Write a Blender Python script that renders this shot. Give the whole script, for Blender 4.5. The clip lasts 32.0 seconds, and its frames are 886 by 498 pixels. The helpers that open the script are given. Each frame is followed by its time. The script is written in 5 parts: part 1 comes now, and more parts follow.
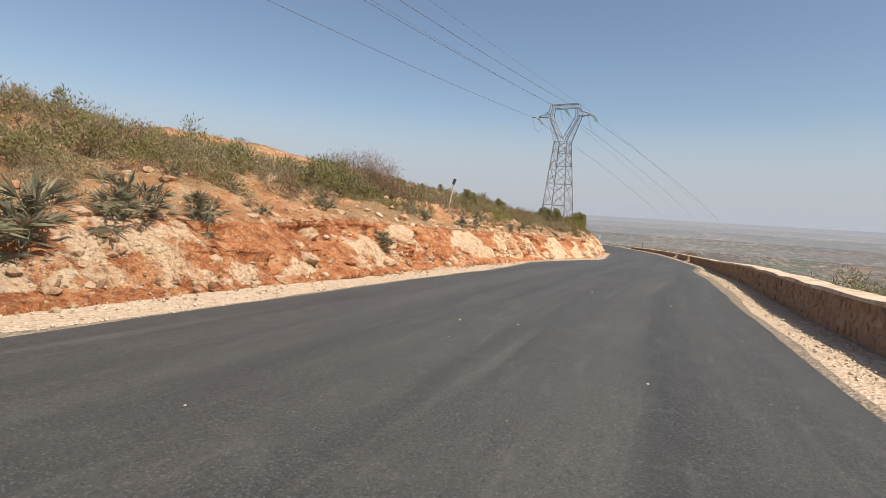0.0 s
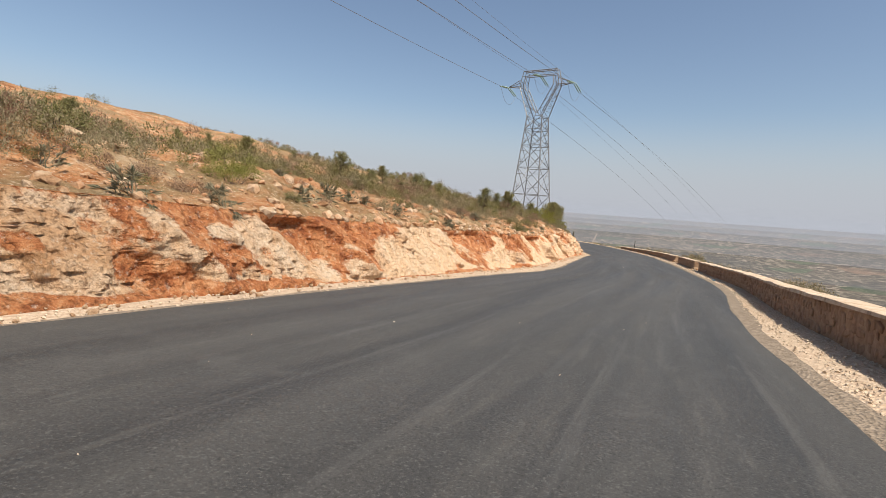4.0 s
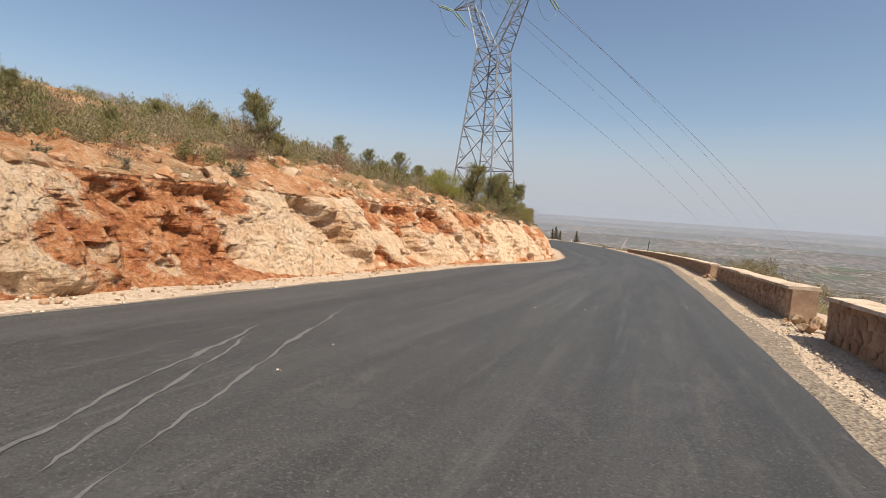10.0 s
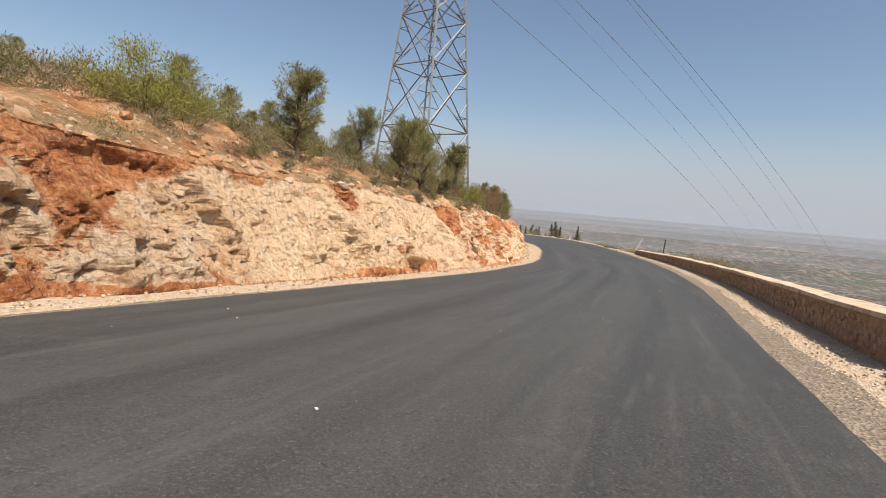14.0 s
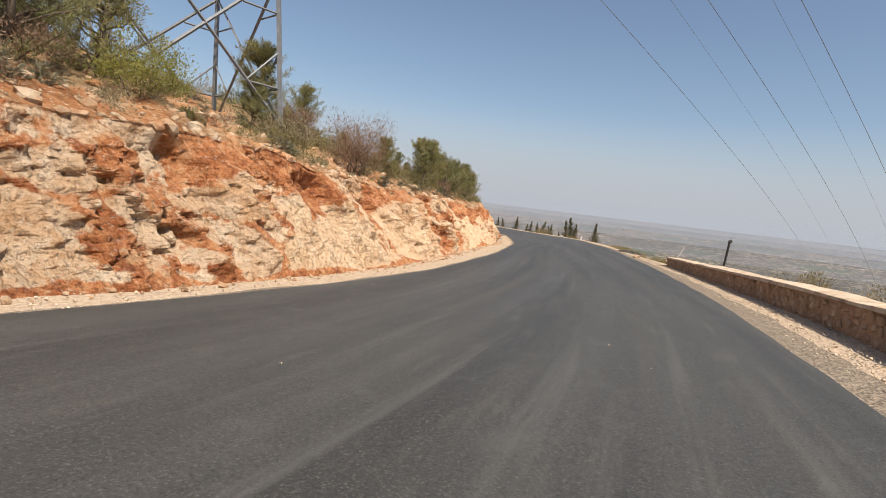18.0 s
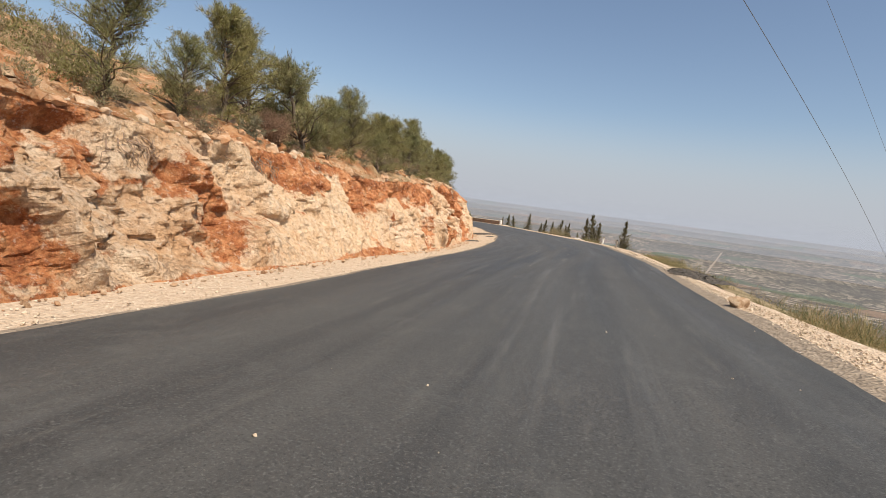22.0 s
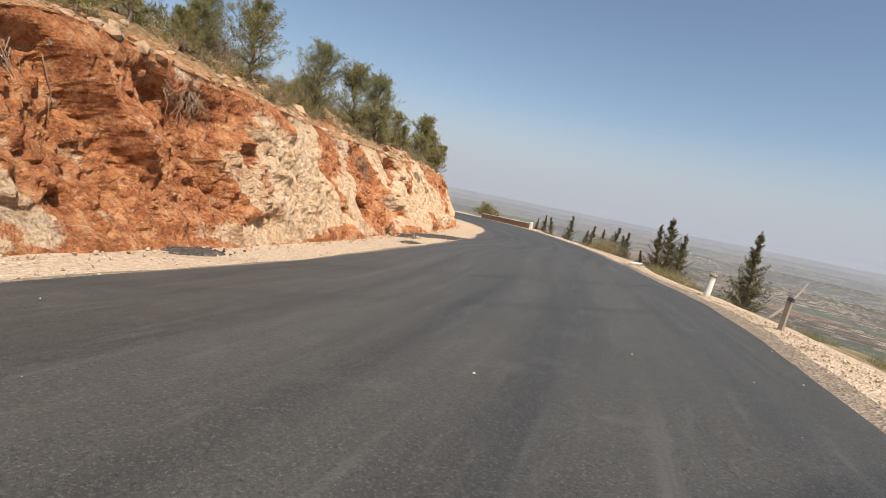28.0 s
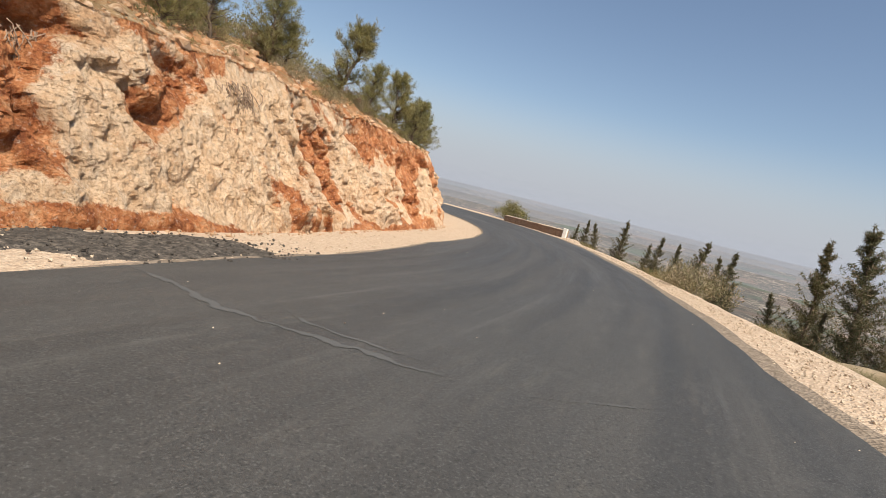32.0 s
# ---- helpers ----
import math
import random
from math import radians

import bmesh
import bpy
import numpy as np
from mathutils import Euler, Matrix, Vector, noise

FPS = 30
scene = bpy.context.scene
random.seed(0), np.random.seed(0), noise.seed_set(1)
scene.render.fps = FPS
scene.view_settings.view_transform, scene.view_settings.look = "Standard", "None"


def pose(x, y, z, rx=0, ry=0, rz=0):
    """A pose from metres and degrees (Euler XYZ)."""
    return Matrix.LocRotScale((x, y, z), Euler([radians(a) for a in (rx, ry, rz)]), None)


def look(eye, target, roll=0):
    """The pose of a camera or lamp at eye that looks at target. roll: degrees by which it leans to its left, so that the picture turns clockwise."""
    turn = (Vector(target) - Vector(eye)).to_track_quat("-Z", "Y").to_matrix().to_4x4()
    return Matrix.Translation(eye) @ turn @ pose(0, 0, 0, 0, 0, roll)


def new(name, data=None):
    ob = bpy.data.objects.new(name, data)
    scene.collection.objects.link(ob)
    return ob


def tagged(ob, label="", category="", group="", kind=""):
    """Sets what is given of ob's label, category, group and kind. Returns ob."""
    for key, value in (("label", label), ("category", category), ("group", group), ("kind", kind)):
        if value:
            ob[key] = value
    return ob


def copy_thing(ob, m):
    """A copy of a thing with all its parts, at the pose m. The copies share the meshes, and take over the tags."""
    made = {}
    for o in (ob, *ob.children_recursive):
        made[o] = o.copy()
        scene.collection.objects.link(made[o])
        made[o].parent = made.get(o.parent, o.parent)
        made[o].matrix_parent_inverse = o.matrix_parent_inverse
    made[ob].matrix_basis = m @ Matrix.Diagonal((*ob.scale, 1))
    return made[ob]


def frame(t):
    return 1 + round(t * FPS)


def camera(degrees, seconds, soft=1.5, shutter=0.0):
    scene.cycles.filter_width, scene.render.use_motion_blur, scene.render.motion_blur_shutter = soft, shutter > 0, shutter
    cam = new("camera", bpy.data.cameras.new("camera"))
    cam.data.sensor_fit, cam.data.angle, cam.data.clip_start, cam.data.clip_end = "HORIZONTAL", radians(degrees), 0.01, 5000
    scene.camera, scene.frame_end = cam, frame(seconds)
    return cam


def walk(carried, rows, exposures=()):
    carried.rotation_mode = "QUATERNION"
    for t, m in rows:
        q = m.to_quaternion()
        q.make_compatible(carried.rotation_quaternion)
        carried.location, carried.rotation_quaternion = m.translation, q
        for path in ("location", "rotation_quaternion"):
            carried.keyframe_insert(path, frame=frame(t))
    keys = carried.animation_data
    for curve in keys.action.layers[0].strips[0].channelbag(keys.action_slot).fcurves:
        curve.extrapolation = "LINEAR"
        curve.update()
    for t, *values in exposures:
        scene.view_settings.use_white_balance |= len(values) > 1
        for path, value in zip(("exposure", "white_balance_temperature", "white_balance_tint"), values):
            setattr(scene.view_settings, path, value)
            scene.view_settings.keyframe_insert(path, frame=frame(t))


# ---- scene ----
# The camera: carried along the right-hand lane, looking ahead and to the hillside.
cam = camera(80.0, 32.0, 0.65)
PATH = [
    (0.0, 0.000, -0.000, -0.000, 85.69, -3.56, 16.74),
    (1.0, 0.570, 4.824, -0.212, 85.60, -3.73, 16.58),
    (2.0, 1.142, 9.761, -0.397, 85.56, -3.77, 16.50),
    (3.0, 1.684, 14.754, -0.561, 85.50, -3.94, 16.48),
    (4.0, 2.149, 19.420, -0.720, 85.42, -4.14, 16.46),
    (7.0, 4.636, 33.713, -1.504, 85.31, -4.96, 17.82),
    (8.0, 5.217, 39.167, -1.826, 85.56, -4.67, 18.41),
    (9.0, 5.787, 44.337, -2.096, 85.73, -4.34, 19.01),
    (10.0, 6.069, 48.959, -2.305, 85.79, -4.03, 19.48),
    (11.0, 6.277, 53.373, -2.463, 85.75, -3.96, 19.77),
    (12.0, 6.425, 57.624, -2.615, 85.60, -4.33, 20.07),
    (13.0, 6.527, 61.805, -2.782, 85.54, -4.42, 20.47),
    (16.0, 6.946, 78.380, -3.498, 84.63, -6.82, 22.60),
    (17.0, 6.923, 83.839, -3.791, 84.74, -6.82, 23.79),
    (18.0, 6.789, 89.209, -4.043, 84.85, -6.87, 25.12),
    (19.0, 6.421, 94.109, -4.231, 84.87, -6.92, 26.39),
    (20.0, 5.806, 98.796, -4.368, 84.82, -6.95, 27.10),
    (21.0, 5.066, 103.229, -4.481, 84.67, -7.10, 27.66),
    (22.0, 4.251, 107.565, -4.583, 84.53, -7.54, 28.41),
    (23.0, 3.339, 112.026, -4.680, 84.28, -8.20, 29.30),
    (24.0, 2.417, 116.012, -4.766, 84.10, -8.97, 30.24),
    (25.0, 1.581, 119.921, -4.846, 83.87, -9.86, 31.41),
    (28.0, -1.810, 134.069, -5.208, 83.53, -11.55, 35.86),
    (29.0, -3.309, 138.626, -5.328, 83.38, -12.06, 37.35),
    (30.0, -4.888, 143.000, -5.442, 83.23, -12.44, 38.82),
    (31.0, -6.650, 146.939, -5.549, 83.06, -12.96, 40.20),
    (32.0, -8.581, 151.350, -5.648, 82.80, -13.75, 41.60),
]
EXPOSE = 0.35
walk(cam, [(t, pose(x, y, z, rx, ry, rz)) for t, x, y, z, rx, ry, rz in PATH], [(0.0, EXPOSE, 6920, 10), (32.0, EXPOSE, 6920, 10)])

# ---- light ----
SUN_HEIGHT, SUN_TURN = 56.0, 118.0  # degrees above the horizon; degrees clockwise from the +y axis
world = bpy.data.worlds.new("sky")
scene.world = world
world.use_nodes = True
wt = world.node_tree
sky = wt.nodes.new("ShaderNodeTexSky")
sky.sky_type = "NISHITA"
sky.sun_disc = False
sky.sun_elevation, sky.sun_rotation = radians(SUN_HEIGHT), radians(SUN_TURN)
sky.altitude, sky.air_density, sky.dust_density, sky.ozone_density = 400, 1.0, 2.0, 1.6
wt.links.new(sky.outputs[0], wt.nodes["Background"].inputs[0])
wt.nodes["Background"].inputs[1].default_value = 0.105
lamp = bpy.data.lights.new("sun", "SUN")
lamp.energy, lamp.angle, lamp.color = 4.6, radians(0.6), (1.0, 0.95, 0.87)
sun = new("sun", lamp)
d = Vector((math.sin(radians(SUN_TURN)) * math.cos(radians(SUN_HEIGHT)), math.cos(radians(SUN_TURN)) * math.cos(radians(SUN_HEIGHT)), math.sin(radians(SUN_HEIGHT))))
sun.matrix_world = look(d * 300, (0, 0, 0))

# ---- numbers: noise and the line of the road ----
RNG = np.random.default_rng(11)
TAB = RNG.random((256, 256))
TAB2 = RNG.random((256, 256))


def vnoise(x, y, tab=TAB):
    ix, iy = np.floor(x).astype(int), np.floor(y).astype(int)
    fx, fy = x - ix, y - iy
    fx, fy = fx * fx * (3 - 2 * fx), fy * fy * (3 - 2 * fy)
    a, b = tab[ix % 256, iy % 256], tab[(ix + 1) % 256, iy % 256]
    c, e = tab[ix % 256, (iy + 1) % 256], tab[(ix + 1) % 256, (iy + 1) % 256]
    return (a * (1 - fx) + b * fx) * (1 - fy) + (c * (1 - fx) + e * fx) * fy


def fbm(x, y, octaves=4):
    total, amp = np.zeros_like(x, dtype=float), 0.5
    for k in range(octaves):
        total += amp * vnoise(x * 2 ** k + 17.3 * k, y * 2 ** k + 5.1 * k)
        amp *= 0.5
    return total / (1 - 0.5 ** octaves)


def facets(x, y, k=0):
    """Tilted flat pieces: height of the piece at each place, its random value, and the distance to its border."""
    ix, iy = np.floor(x).astype(int), np.floor(y).astype(int)
    f1, f2 = np.full(x.shape, 9.0), np.full(x.shape, 9.0)
    h, v = np.zeros(x.shape), np.zeros(x.shape)
    for ox in (-1, 0, 1):
        for oy in (-1, 0, 1):
            cx, cy = (ix + ox + k) % 256, (iy + oy + 3 * k) % 256
            px, py = ix + ox + TAB[cx, cy], iy + oy + TAB2[cx, cy]
            dd = np.hypot(px - x, py - y)
            near = dd < f1
            f2 = np.where(near, f1, np.minimum(f2, dd))
            tilt = (TAB[cy, cx] - 0.5) + (x - px) * (TAB2[cy, cx] - 0.5) * 2.2 + (y - py) * (TAB[cx, (cy + 7) % 256] - 0.52) * 1.0
            h, v = np.where(near, tilt, h), np.where(near, TAB2[(cx + 5) % 256, cy], v)
            f1 = np.where(near, dd, f1)
    return h, v, f2 - f1


AXIS = np.array([(-1.43, -11.09, -0.32), (0.00, -0.25, -1.08), (1.08, 10.66, -1.50), (2.81, 21.62, -1.94), (4.16, 32.36, -2.54), (5.79, 43.26, -3.12), (6.37, 54.25, -3.59), (6.64, 65.23, -4.04), (6.86, 76.27, -4.53), (6.78, 87.32, -5.02), (5.96, 98.30, -5.45), (4.03, 109.07, -5.74), (1.48, 119.82, -5.94), (-0.90, 130.55, -6.21), (-4.06, 141.05, -6.51), (-8.47, 151.15, -6.75), (-12.00, 161.46, -7.03), (-16.98, 171.29, -7.31), (-23.29, 180.33, -7.59), (-30.80, 188.39, -7.87), (-39.27, 195.26, -8.15), (-48.71, 200.94, -8.43), (-58.85, 205.25, -8.71), (-69.50, 208.09, -8.99)])
KNOTS = np.arange(len(AXIS)) * 11.0 - 11.0


def spline(s):
    s = np.asarray(s, float)
    k = np.clip(np.floor((s - KNOTS[0]) / 11.0).astype(int), 1, len(AXIS) - 3)
    t = ((s - KNOTS[k]) / 11.0)[..., None]
    a, b, c, e = AXIS[k - 1], AXIS[k], AXIS[k + 1], AXIS[k + 2]
    inner = 0.5 * (2 * b + (c - a) * t + (2 * a - 5 * b + 4 * c - e) * t ** 2 + (3 * b - a - 3 * c + e) * t ** 3)
    first = AXIS[1] + (AXIS[1] - AXIS[0]) * np.array([1, 1, 0.55]) * ((s - KNOTS[1]) / 11.0)[..., None]
    return np.where((s < 0)[..., None], first, inner)


def at(s, u, lift=0.0):
    """World places on the road's own level: s metres along it, u metres to its right."""
    s, u = np.broadcast_arrays(np.asarray(s, float), np.asarray(u, float))
    p, q = spline(s), spline(s + 0.4)
    w = q[..., :2] - p[..., :2]
    w = w / np.linalg.norm(w, axis=-1)[..., None]
    bank = np.interp(s, [66, 105], [0.01, 0.085])
    level = sum(spline(s + k)[..., 2] for k in (-6, -4, -2, 0, 2, 4, 6)) / 7
    return np.stack([p[..., 0] + w[..., 1] * u, p[..., 1] - w[..., 0] * u, level + bank * np.clip(u, -9, 6) + lift], -1)


def turn_at(s):
    p, q = spline(np.array(float(s))), spline(np.array(s + 0.4))
    return math.degrees(math.atan2(-(q[0] - p[0]), q[1] - p[1]))


def left_edge(s):
    return np.interp(s, [0, 8, 15, 19, 22, 27, 33, 40, 52, 66, 76, 84, 91, 99, 105, 111, 116, 122, 127, 134, 140, 146, 152, 155, 160, 172, 190, 240], [-4.85, -4.8, -4.7, -5.2, -5.65, -5.6, -5.45, -5.25, -5.5, -5.4, -5.35, -5.15, -5.3, -5.1, -4.85, -4.65, -4.3, -4.25, -4.5, -4.8, -5.1, -4.95, -4.5, -4.5, -5.2, -6.2, -5.0, -4.0])


def right_edge(s):
    return np.interp(s, [0, 10, 14, 18, 24, 29, 34, 38, 46, 54, 66, 76, 85, 100, 113, 126, 140, 147, 152, 156, 158, 161, 168, 180, 195, 240], [1.5, 1.52, 1.42, 1.2, 0.95, 0.85, 1.0, 1.15, 1.12, 1.18, 1.36, 1.42, 1.65, 1.85, 2.1, 2.2, 2.05, 2.42, 2.3, 2.15, 1.85, 1.35, 0.9, 0.6, 1.4, 2.4])


def cliff_foot(s):
    return np.interp(s, [0, 12, 25, 50, 68, 100, 128, 142, 152, 160, 172, 190, 215, 240], [-6.1, -5.9, -6.4, -6.6, -6.4, -6.3, -5.8, -6.9, -6.5, -7.7, -8.9, -7.7, -7.0, -7.0])


def cliff_height(s):
    return np.interp(s, [-20, 4, 10, 25, 50, 68, 85, 100, 110, 126, 142, 152, 162, 176, 240], [0.8, 0.9, 1.1, 1.2, 1.5, 1.95, 2.3, 2.55, 2.6, 2.5, 3.4, 3.4, 3.5, 4.2, 4.4])


def cliff_slope(s):
    """How far the face leans back for each metre of height."""
    return np.interp(s, [0, 15, 30, 70, 120, 160], [1.7, 1.2, 0.75, 0.7, 0.62, 0.55])


def hill_z(s, u):
    """Height of the hillside above the road's level, beyond the cliff's lip."""
    s, u = np.broadcast_arrays(np.asarray(s, float), np.asarray(u, float))
    top = cliff_height(s)
    away = np.maximum(0, cliff_foot(s) - cliff_slope(s) * top - u)
    rise = np.interp(s, [0, 18, 30, 46, 60, 110, 180], [0.15, 0.15, 0.12, 0.135, 0.185, 0.22, 0.22])
    bumps = (fbm(s * 0.11, u * 0.11) - 0.5) * 2.2 * np.clip(away / 8, 0, 1) + (fbm(s * 0.6, u * 0.6, 3) - 0.5) * 0.5 * np.clip(away / 1.0, 0, 1)
    return top + rise * away + 0.35 * np.minimum(away, 2.0) * 0.6 + bumps


def hill_at(s, u, lift=0.0):
    p = at(s, u)
    p[..., 2] += hill_z(s, u) + lift
    return p


# ---- mesh tools ----
def link(name, me, parent=None, label="", category="", group="", kind=""):
    ob = new(name, me)
    if parent is not None:
        ob.parent = parent
    return tagged(ob, label, category, group, kind)


def mesh_from(name, verts, faces, material, smooth=False):
    me = bpy.data.meshes.new(name)
    verts, faces = np.asarray(verts, dtype=np.float32), np.asarray(faces, dtype=np.int32)
    n, k = faces.shape
    me.vertices.add(len(verts))
    me.vertices.foreach_set("co", verts.ravel())
    me.loops.add(n * k)
    me.loops.foreach_set("vertex_index", faces.ravel())
    me.polygons.add(n)
    me.polygons.foreach_set("loop_start", np.arange(0, n * k, k, dtype=np.int32))
    me.polygons.foreach_set("use_smooth", np.full(n, smooth))
    me.update(calc_edges=True)
    me.materials.append(material)
    return me


def grid_mesh(name, p, material, su=None, masks=None, smooth=True):
    """A sheet from an array of places (rows, columns, 3)."""
    n, m = p.shape[:2]
    i = np.arange(n * m).reshape(n, m)
    faces = np.stack([i[:-1, :-1], i[1:, :-1], i[1:, 1:], i[:-1, 1:]], -1).reshape(-1, 4)
    me = mesh_from(name, p.reshape(-1, 3), faces, material, smooth)
    if su is not None:
        layer = me.uv_layers.new(name="UVMap")
        layer.data.foreach_set("uv", su.reshape(-1, 2)[faces.ravel()].astype(np.float32).ravel())
    for key, values in (masks or {}).items():
        me.attributes.new(key, "FLOAT", "POINT").data.foreach_set("value", values.astype(np.float32).ravel())
    return me


def tube(points, radii, sides=6):
    points = np.asarray(points, float)
    n = len(points)
    t = np.gradient(points, axis=0)
    t /= np.linalg.norm(t, axis=1)[:, None] + 1e-9
    ref = np.where(np.abs(t[:, 2:3]) > 0.9, np.array([[1.0, 0, 0]]), np.array([[0, 0, 1.0]]))
    a = np.cross(t, ref)
    a /= np.linalg.norm(a, axis=1)[:, None] + 1e-9
    b = np.cross(t, a)
    ang = np.arange(sides) * 2 * np.pi / sides
    ring = points[:, None] + np.asarray(radii, float)[:, None, None] * (a[:, None] * np.cos(ang)[None, :, None] + b[:, None] * np.sin(ang)[None, :, None])
    i = np.arange(n * sides).reshape(n, sides)
    j = np.roll(i, -1, axis=1)
    return ring.reshape(-1, 3), np.stack([i[:-1], j[:-1], j[1:], i[1:]], -1).reshape(-1, 4)


def joined(pieces):
    verts, faces, n = [], [], 0
    for v, f in pieces:
        verts.append(v)
        faces.append(f + n)
        n += len(v)
    return np.concatenate(verts), np.concatenate(faces)


def part(name, bm, material, parent, label=""):
    me = bpy.data.meshes.new(name)
    bm.to_mesh(me)
    bm.free()
    me.materials.append(material)
    return link(name, me, parent, label)


def rock_mesh(name, seed, material, size=(1, 1, 1), rough=0.35, levels=3):
    """A broken, angular stone."""
    rng = np.random.default_rng(seed)
    bm = bmesh.new()
    bmesh.ops.create_icosphere(bm, subdivisions=levels, radius=0.5)
    planes = rng.normal(size=(15, 3))
    planes /= np.linalg.norm(planes, axis=1)[:, None]
    cut = rng.uniform(0.20, 0.42, 15)
    for v in bm.verts:
        p = np.array(v.co)
        for nrm, c in zip(planes, cut):
            over = p @ nrm - c
            if over > 0:
                p = p - nrm * over
        w = (noise.noise(Vector(p * 5.0 + seed)) * 0.08 + noise.noise(Vector(p * 13.0 + seed)) * 0.05) * rough / 0.35
        v.co = Vector(p * (1 + w) * np.array(size))
    me = bpy.data.meshes.new(name)
    bm.to_mesh(me)
    bm.free()
    me.materials.append(material)
    return me
# ---- materials ----
class Nodes:
    """A short way to write a node material."""

    def __init__(self, name, rough=0.8, specular=0.3, metal=0.0):
        self.m = bpy.data.materials.new(name)
        self.m.use_nodes = True
        self.t = self.m.node_tree
        self.b = self.t.nodes["Principled BSDF"]
        self.b.inputs["Roughness"].default_value = rough
        self.b.inputs["Specular IOR Level"].default_value = specular
        self.b.inputs["Metallic"].default_value = metal

    def put(self, kind, **sockets):
        n = self.t.nodes.new(kind)
        for key, value in sockets.items():
            self.set(n.inputs[int(key[1:]) if key[0] == "i" and key[1:].isdigit() else key.replace("_", " ")], value)
        return n

    def set(self, socket, value):
        if isinstance(value, bpy.types.NodeSocket):
            self.t.links.new(value, socket)
        else:
            socket.default_value = value

    def place(self, scale=(1, 1, 1), kind="Object"):
        c = self.t.nodes.new("ShaderNodeTexCoord")
        return self.put("ShaderNodeMapping", Vector=c.outputs[kind], Scale=scale).outputs[0]

    def noise(self, vec, scale, detail=4.0, rough=0.6, warp=0.0):
        return self.put("ShaderNodeTexNoise", Vector=vec, Scale=scale, Detail=detail, Roughness=rough, Distortion=warp).outputs[0]

    def cell(self, vec, scale, feature="F1", out="Distance"):
        n = self.t.nodes.new("ShaderNodeTexVoronoi")
        n.feature = feature
        self.set(n.inputs["Vector"], vec)
        n.inputs["Scale"].default_value = scale
        return n.outputs[out]

    def ramp(self, fac, *stops):
        n = self.put("ShaderNodeValToRGB", Fac=fac)
        while len(n.color_ramp.elements) < len(stops):
            n.color_ramp.elements.new(0.5)
        for e, (p, c) in zip(n.color_ramp.elements, stops):
            e.position, e.color = p, (c, c, c, 1) if isinstance(c, (int, float)) else (*c, 1)
        return n.outputs[0]

    def mix(self, fac, a, b, blend="MIX"):
        n = self.t.nodes.new("ShaderNodeMix")
        n.data_type, n.blend_type = "RGBA", blend
        self.set(n.inputs[0], fac)
        for k, v in ((6, a), (7, b)):
            self.set(n.inputs[k], (*v, 1) if isinstance(v, tuple) and len(v) == 3 else v)
        return n.outputs[2]

    def math(self, op, a, b=0.0):
        n = self.t.nodes.new("ShaderNodeMath")
        n.operation = op
        self.set(n.inputs[0], a)
        self.set(n.inputs[1], b)
        return n.outputs[0]

    def attr(self, key):
        n = self.t.nodes.new("ShaderNodeAttribute")
        n.attribute_name = key
        return n.outputs["Fac"]

    def chance(self):
        return self.t.nodes.new("ShaderNodeObjectInfo").outputs["Random"]

    def island(self):
        return self.t.nodes.new("ShaderNodeNewGeometry").outputs["Random Per Island"]

    def done(self, colour, bump=None, strength=0.5, depth=0.02, rough=None):
        self.set(self.b.inputs["Base Color"], (*colour, 1) if isinstance(colour, tuple) else colour)
        if bump is not None:
            n = self.put("ShaderNodeBump", Strength=strength, Distance=depth, Height=bump)
            self.t.links.new(n.outputs[0], self.b.inputs["Normal"])
        if rough is not None:
            self.set(self.b.inputs["Roughness"], rough)
        return self.m


def asphalt_material():
    n = Nodes("asphalt", 0.62, 0.35)
    p = n.place()
    along = n.noise(n.place((0.05, 1.0, 1), "UV"), 1.7, 5, 0.6)
    fine = n.noise(n.place((0.35, 3.0, 1), "UV"), 2.2, 4, 0.6)
    grit = n.noise(p, 75, 5, 0.85)
    patch = n.noise(p, 0.35, 4, 0.55)
    broad = n.noise(n.place((0.018, 0.55, 1), "UV"), 2.0, 3, 0.5)
    base = n.ramp(along, (0.3, (0.037, 0.036, 0.034)), (0.5, (0.050, 0.048, 0.045)), (0.72, (0.074, 0.070, 0.064)))
    base = n.mix(n.ramp(broad, (0.42, 0.0), (0.62, 0.7)), base, (0.080, 0.076, 0.069))
    base = n.mix(n.ramp(patch, (0.4, 0.0), (0.7, 0.25)), base, (0.047, 0.045, 0.041))
    base = n.mix(n.ramp(fine, (0.56, 0.0), (0.72, 0.55)), base, (0.106, 0.098, 0.084))
    base = n.mix(n.ramp(n.noise(p, 55, 5, 0.8), (0.53, 0.0), (0.63, 0.7)), base, (0.165, 0.160, 0.148))
    base = n.mix(n.ramp(n.noise(p, 48, 5, 0.8), (0.37, 0.75), (0.48, 0.0)), base, (0.020, 0.020, 0.019))
    base = n.mix(n.ramp(n.noise(n.place((0.25, 1.0, 1), "UV"), 5.5, 7, 0.8), (0.57, 0.0), (0.68, 0.45)), base, (0.125, 0.118, 0.106))
    base = n.mix(n.ramp(n.noise(n.place((0.03, 1.0, 1), "UV"), 3.1, 4, 0.65), (0.58, 0.0), (0.70, 0.5)), base, (0.118, 0.113, 0.104))
    base = n.mix(n.ramp(n.noise(p, 1.6, 6, 0.75), (0.55, 0.0), (0.68, 0.4)), base, (0.105, 0.101, 0.093))
    return n.done(base, grit, 0.8, 0.009, n.ramp(along, (0.3, 0.55), (0.7, 0.75)))


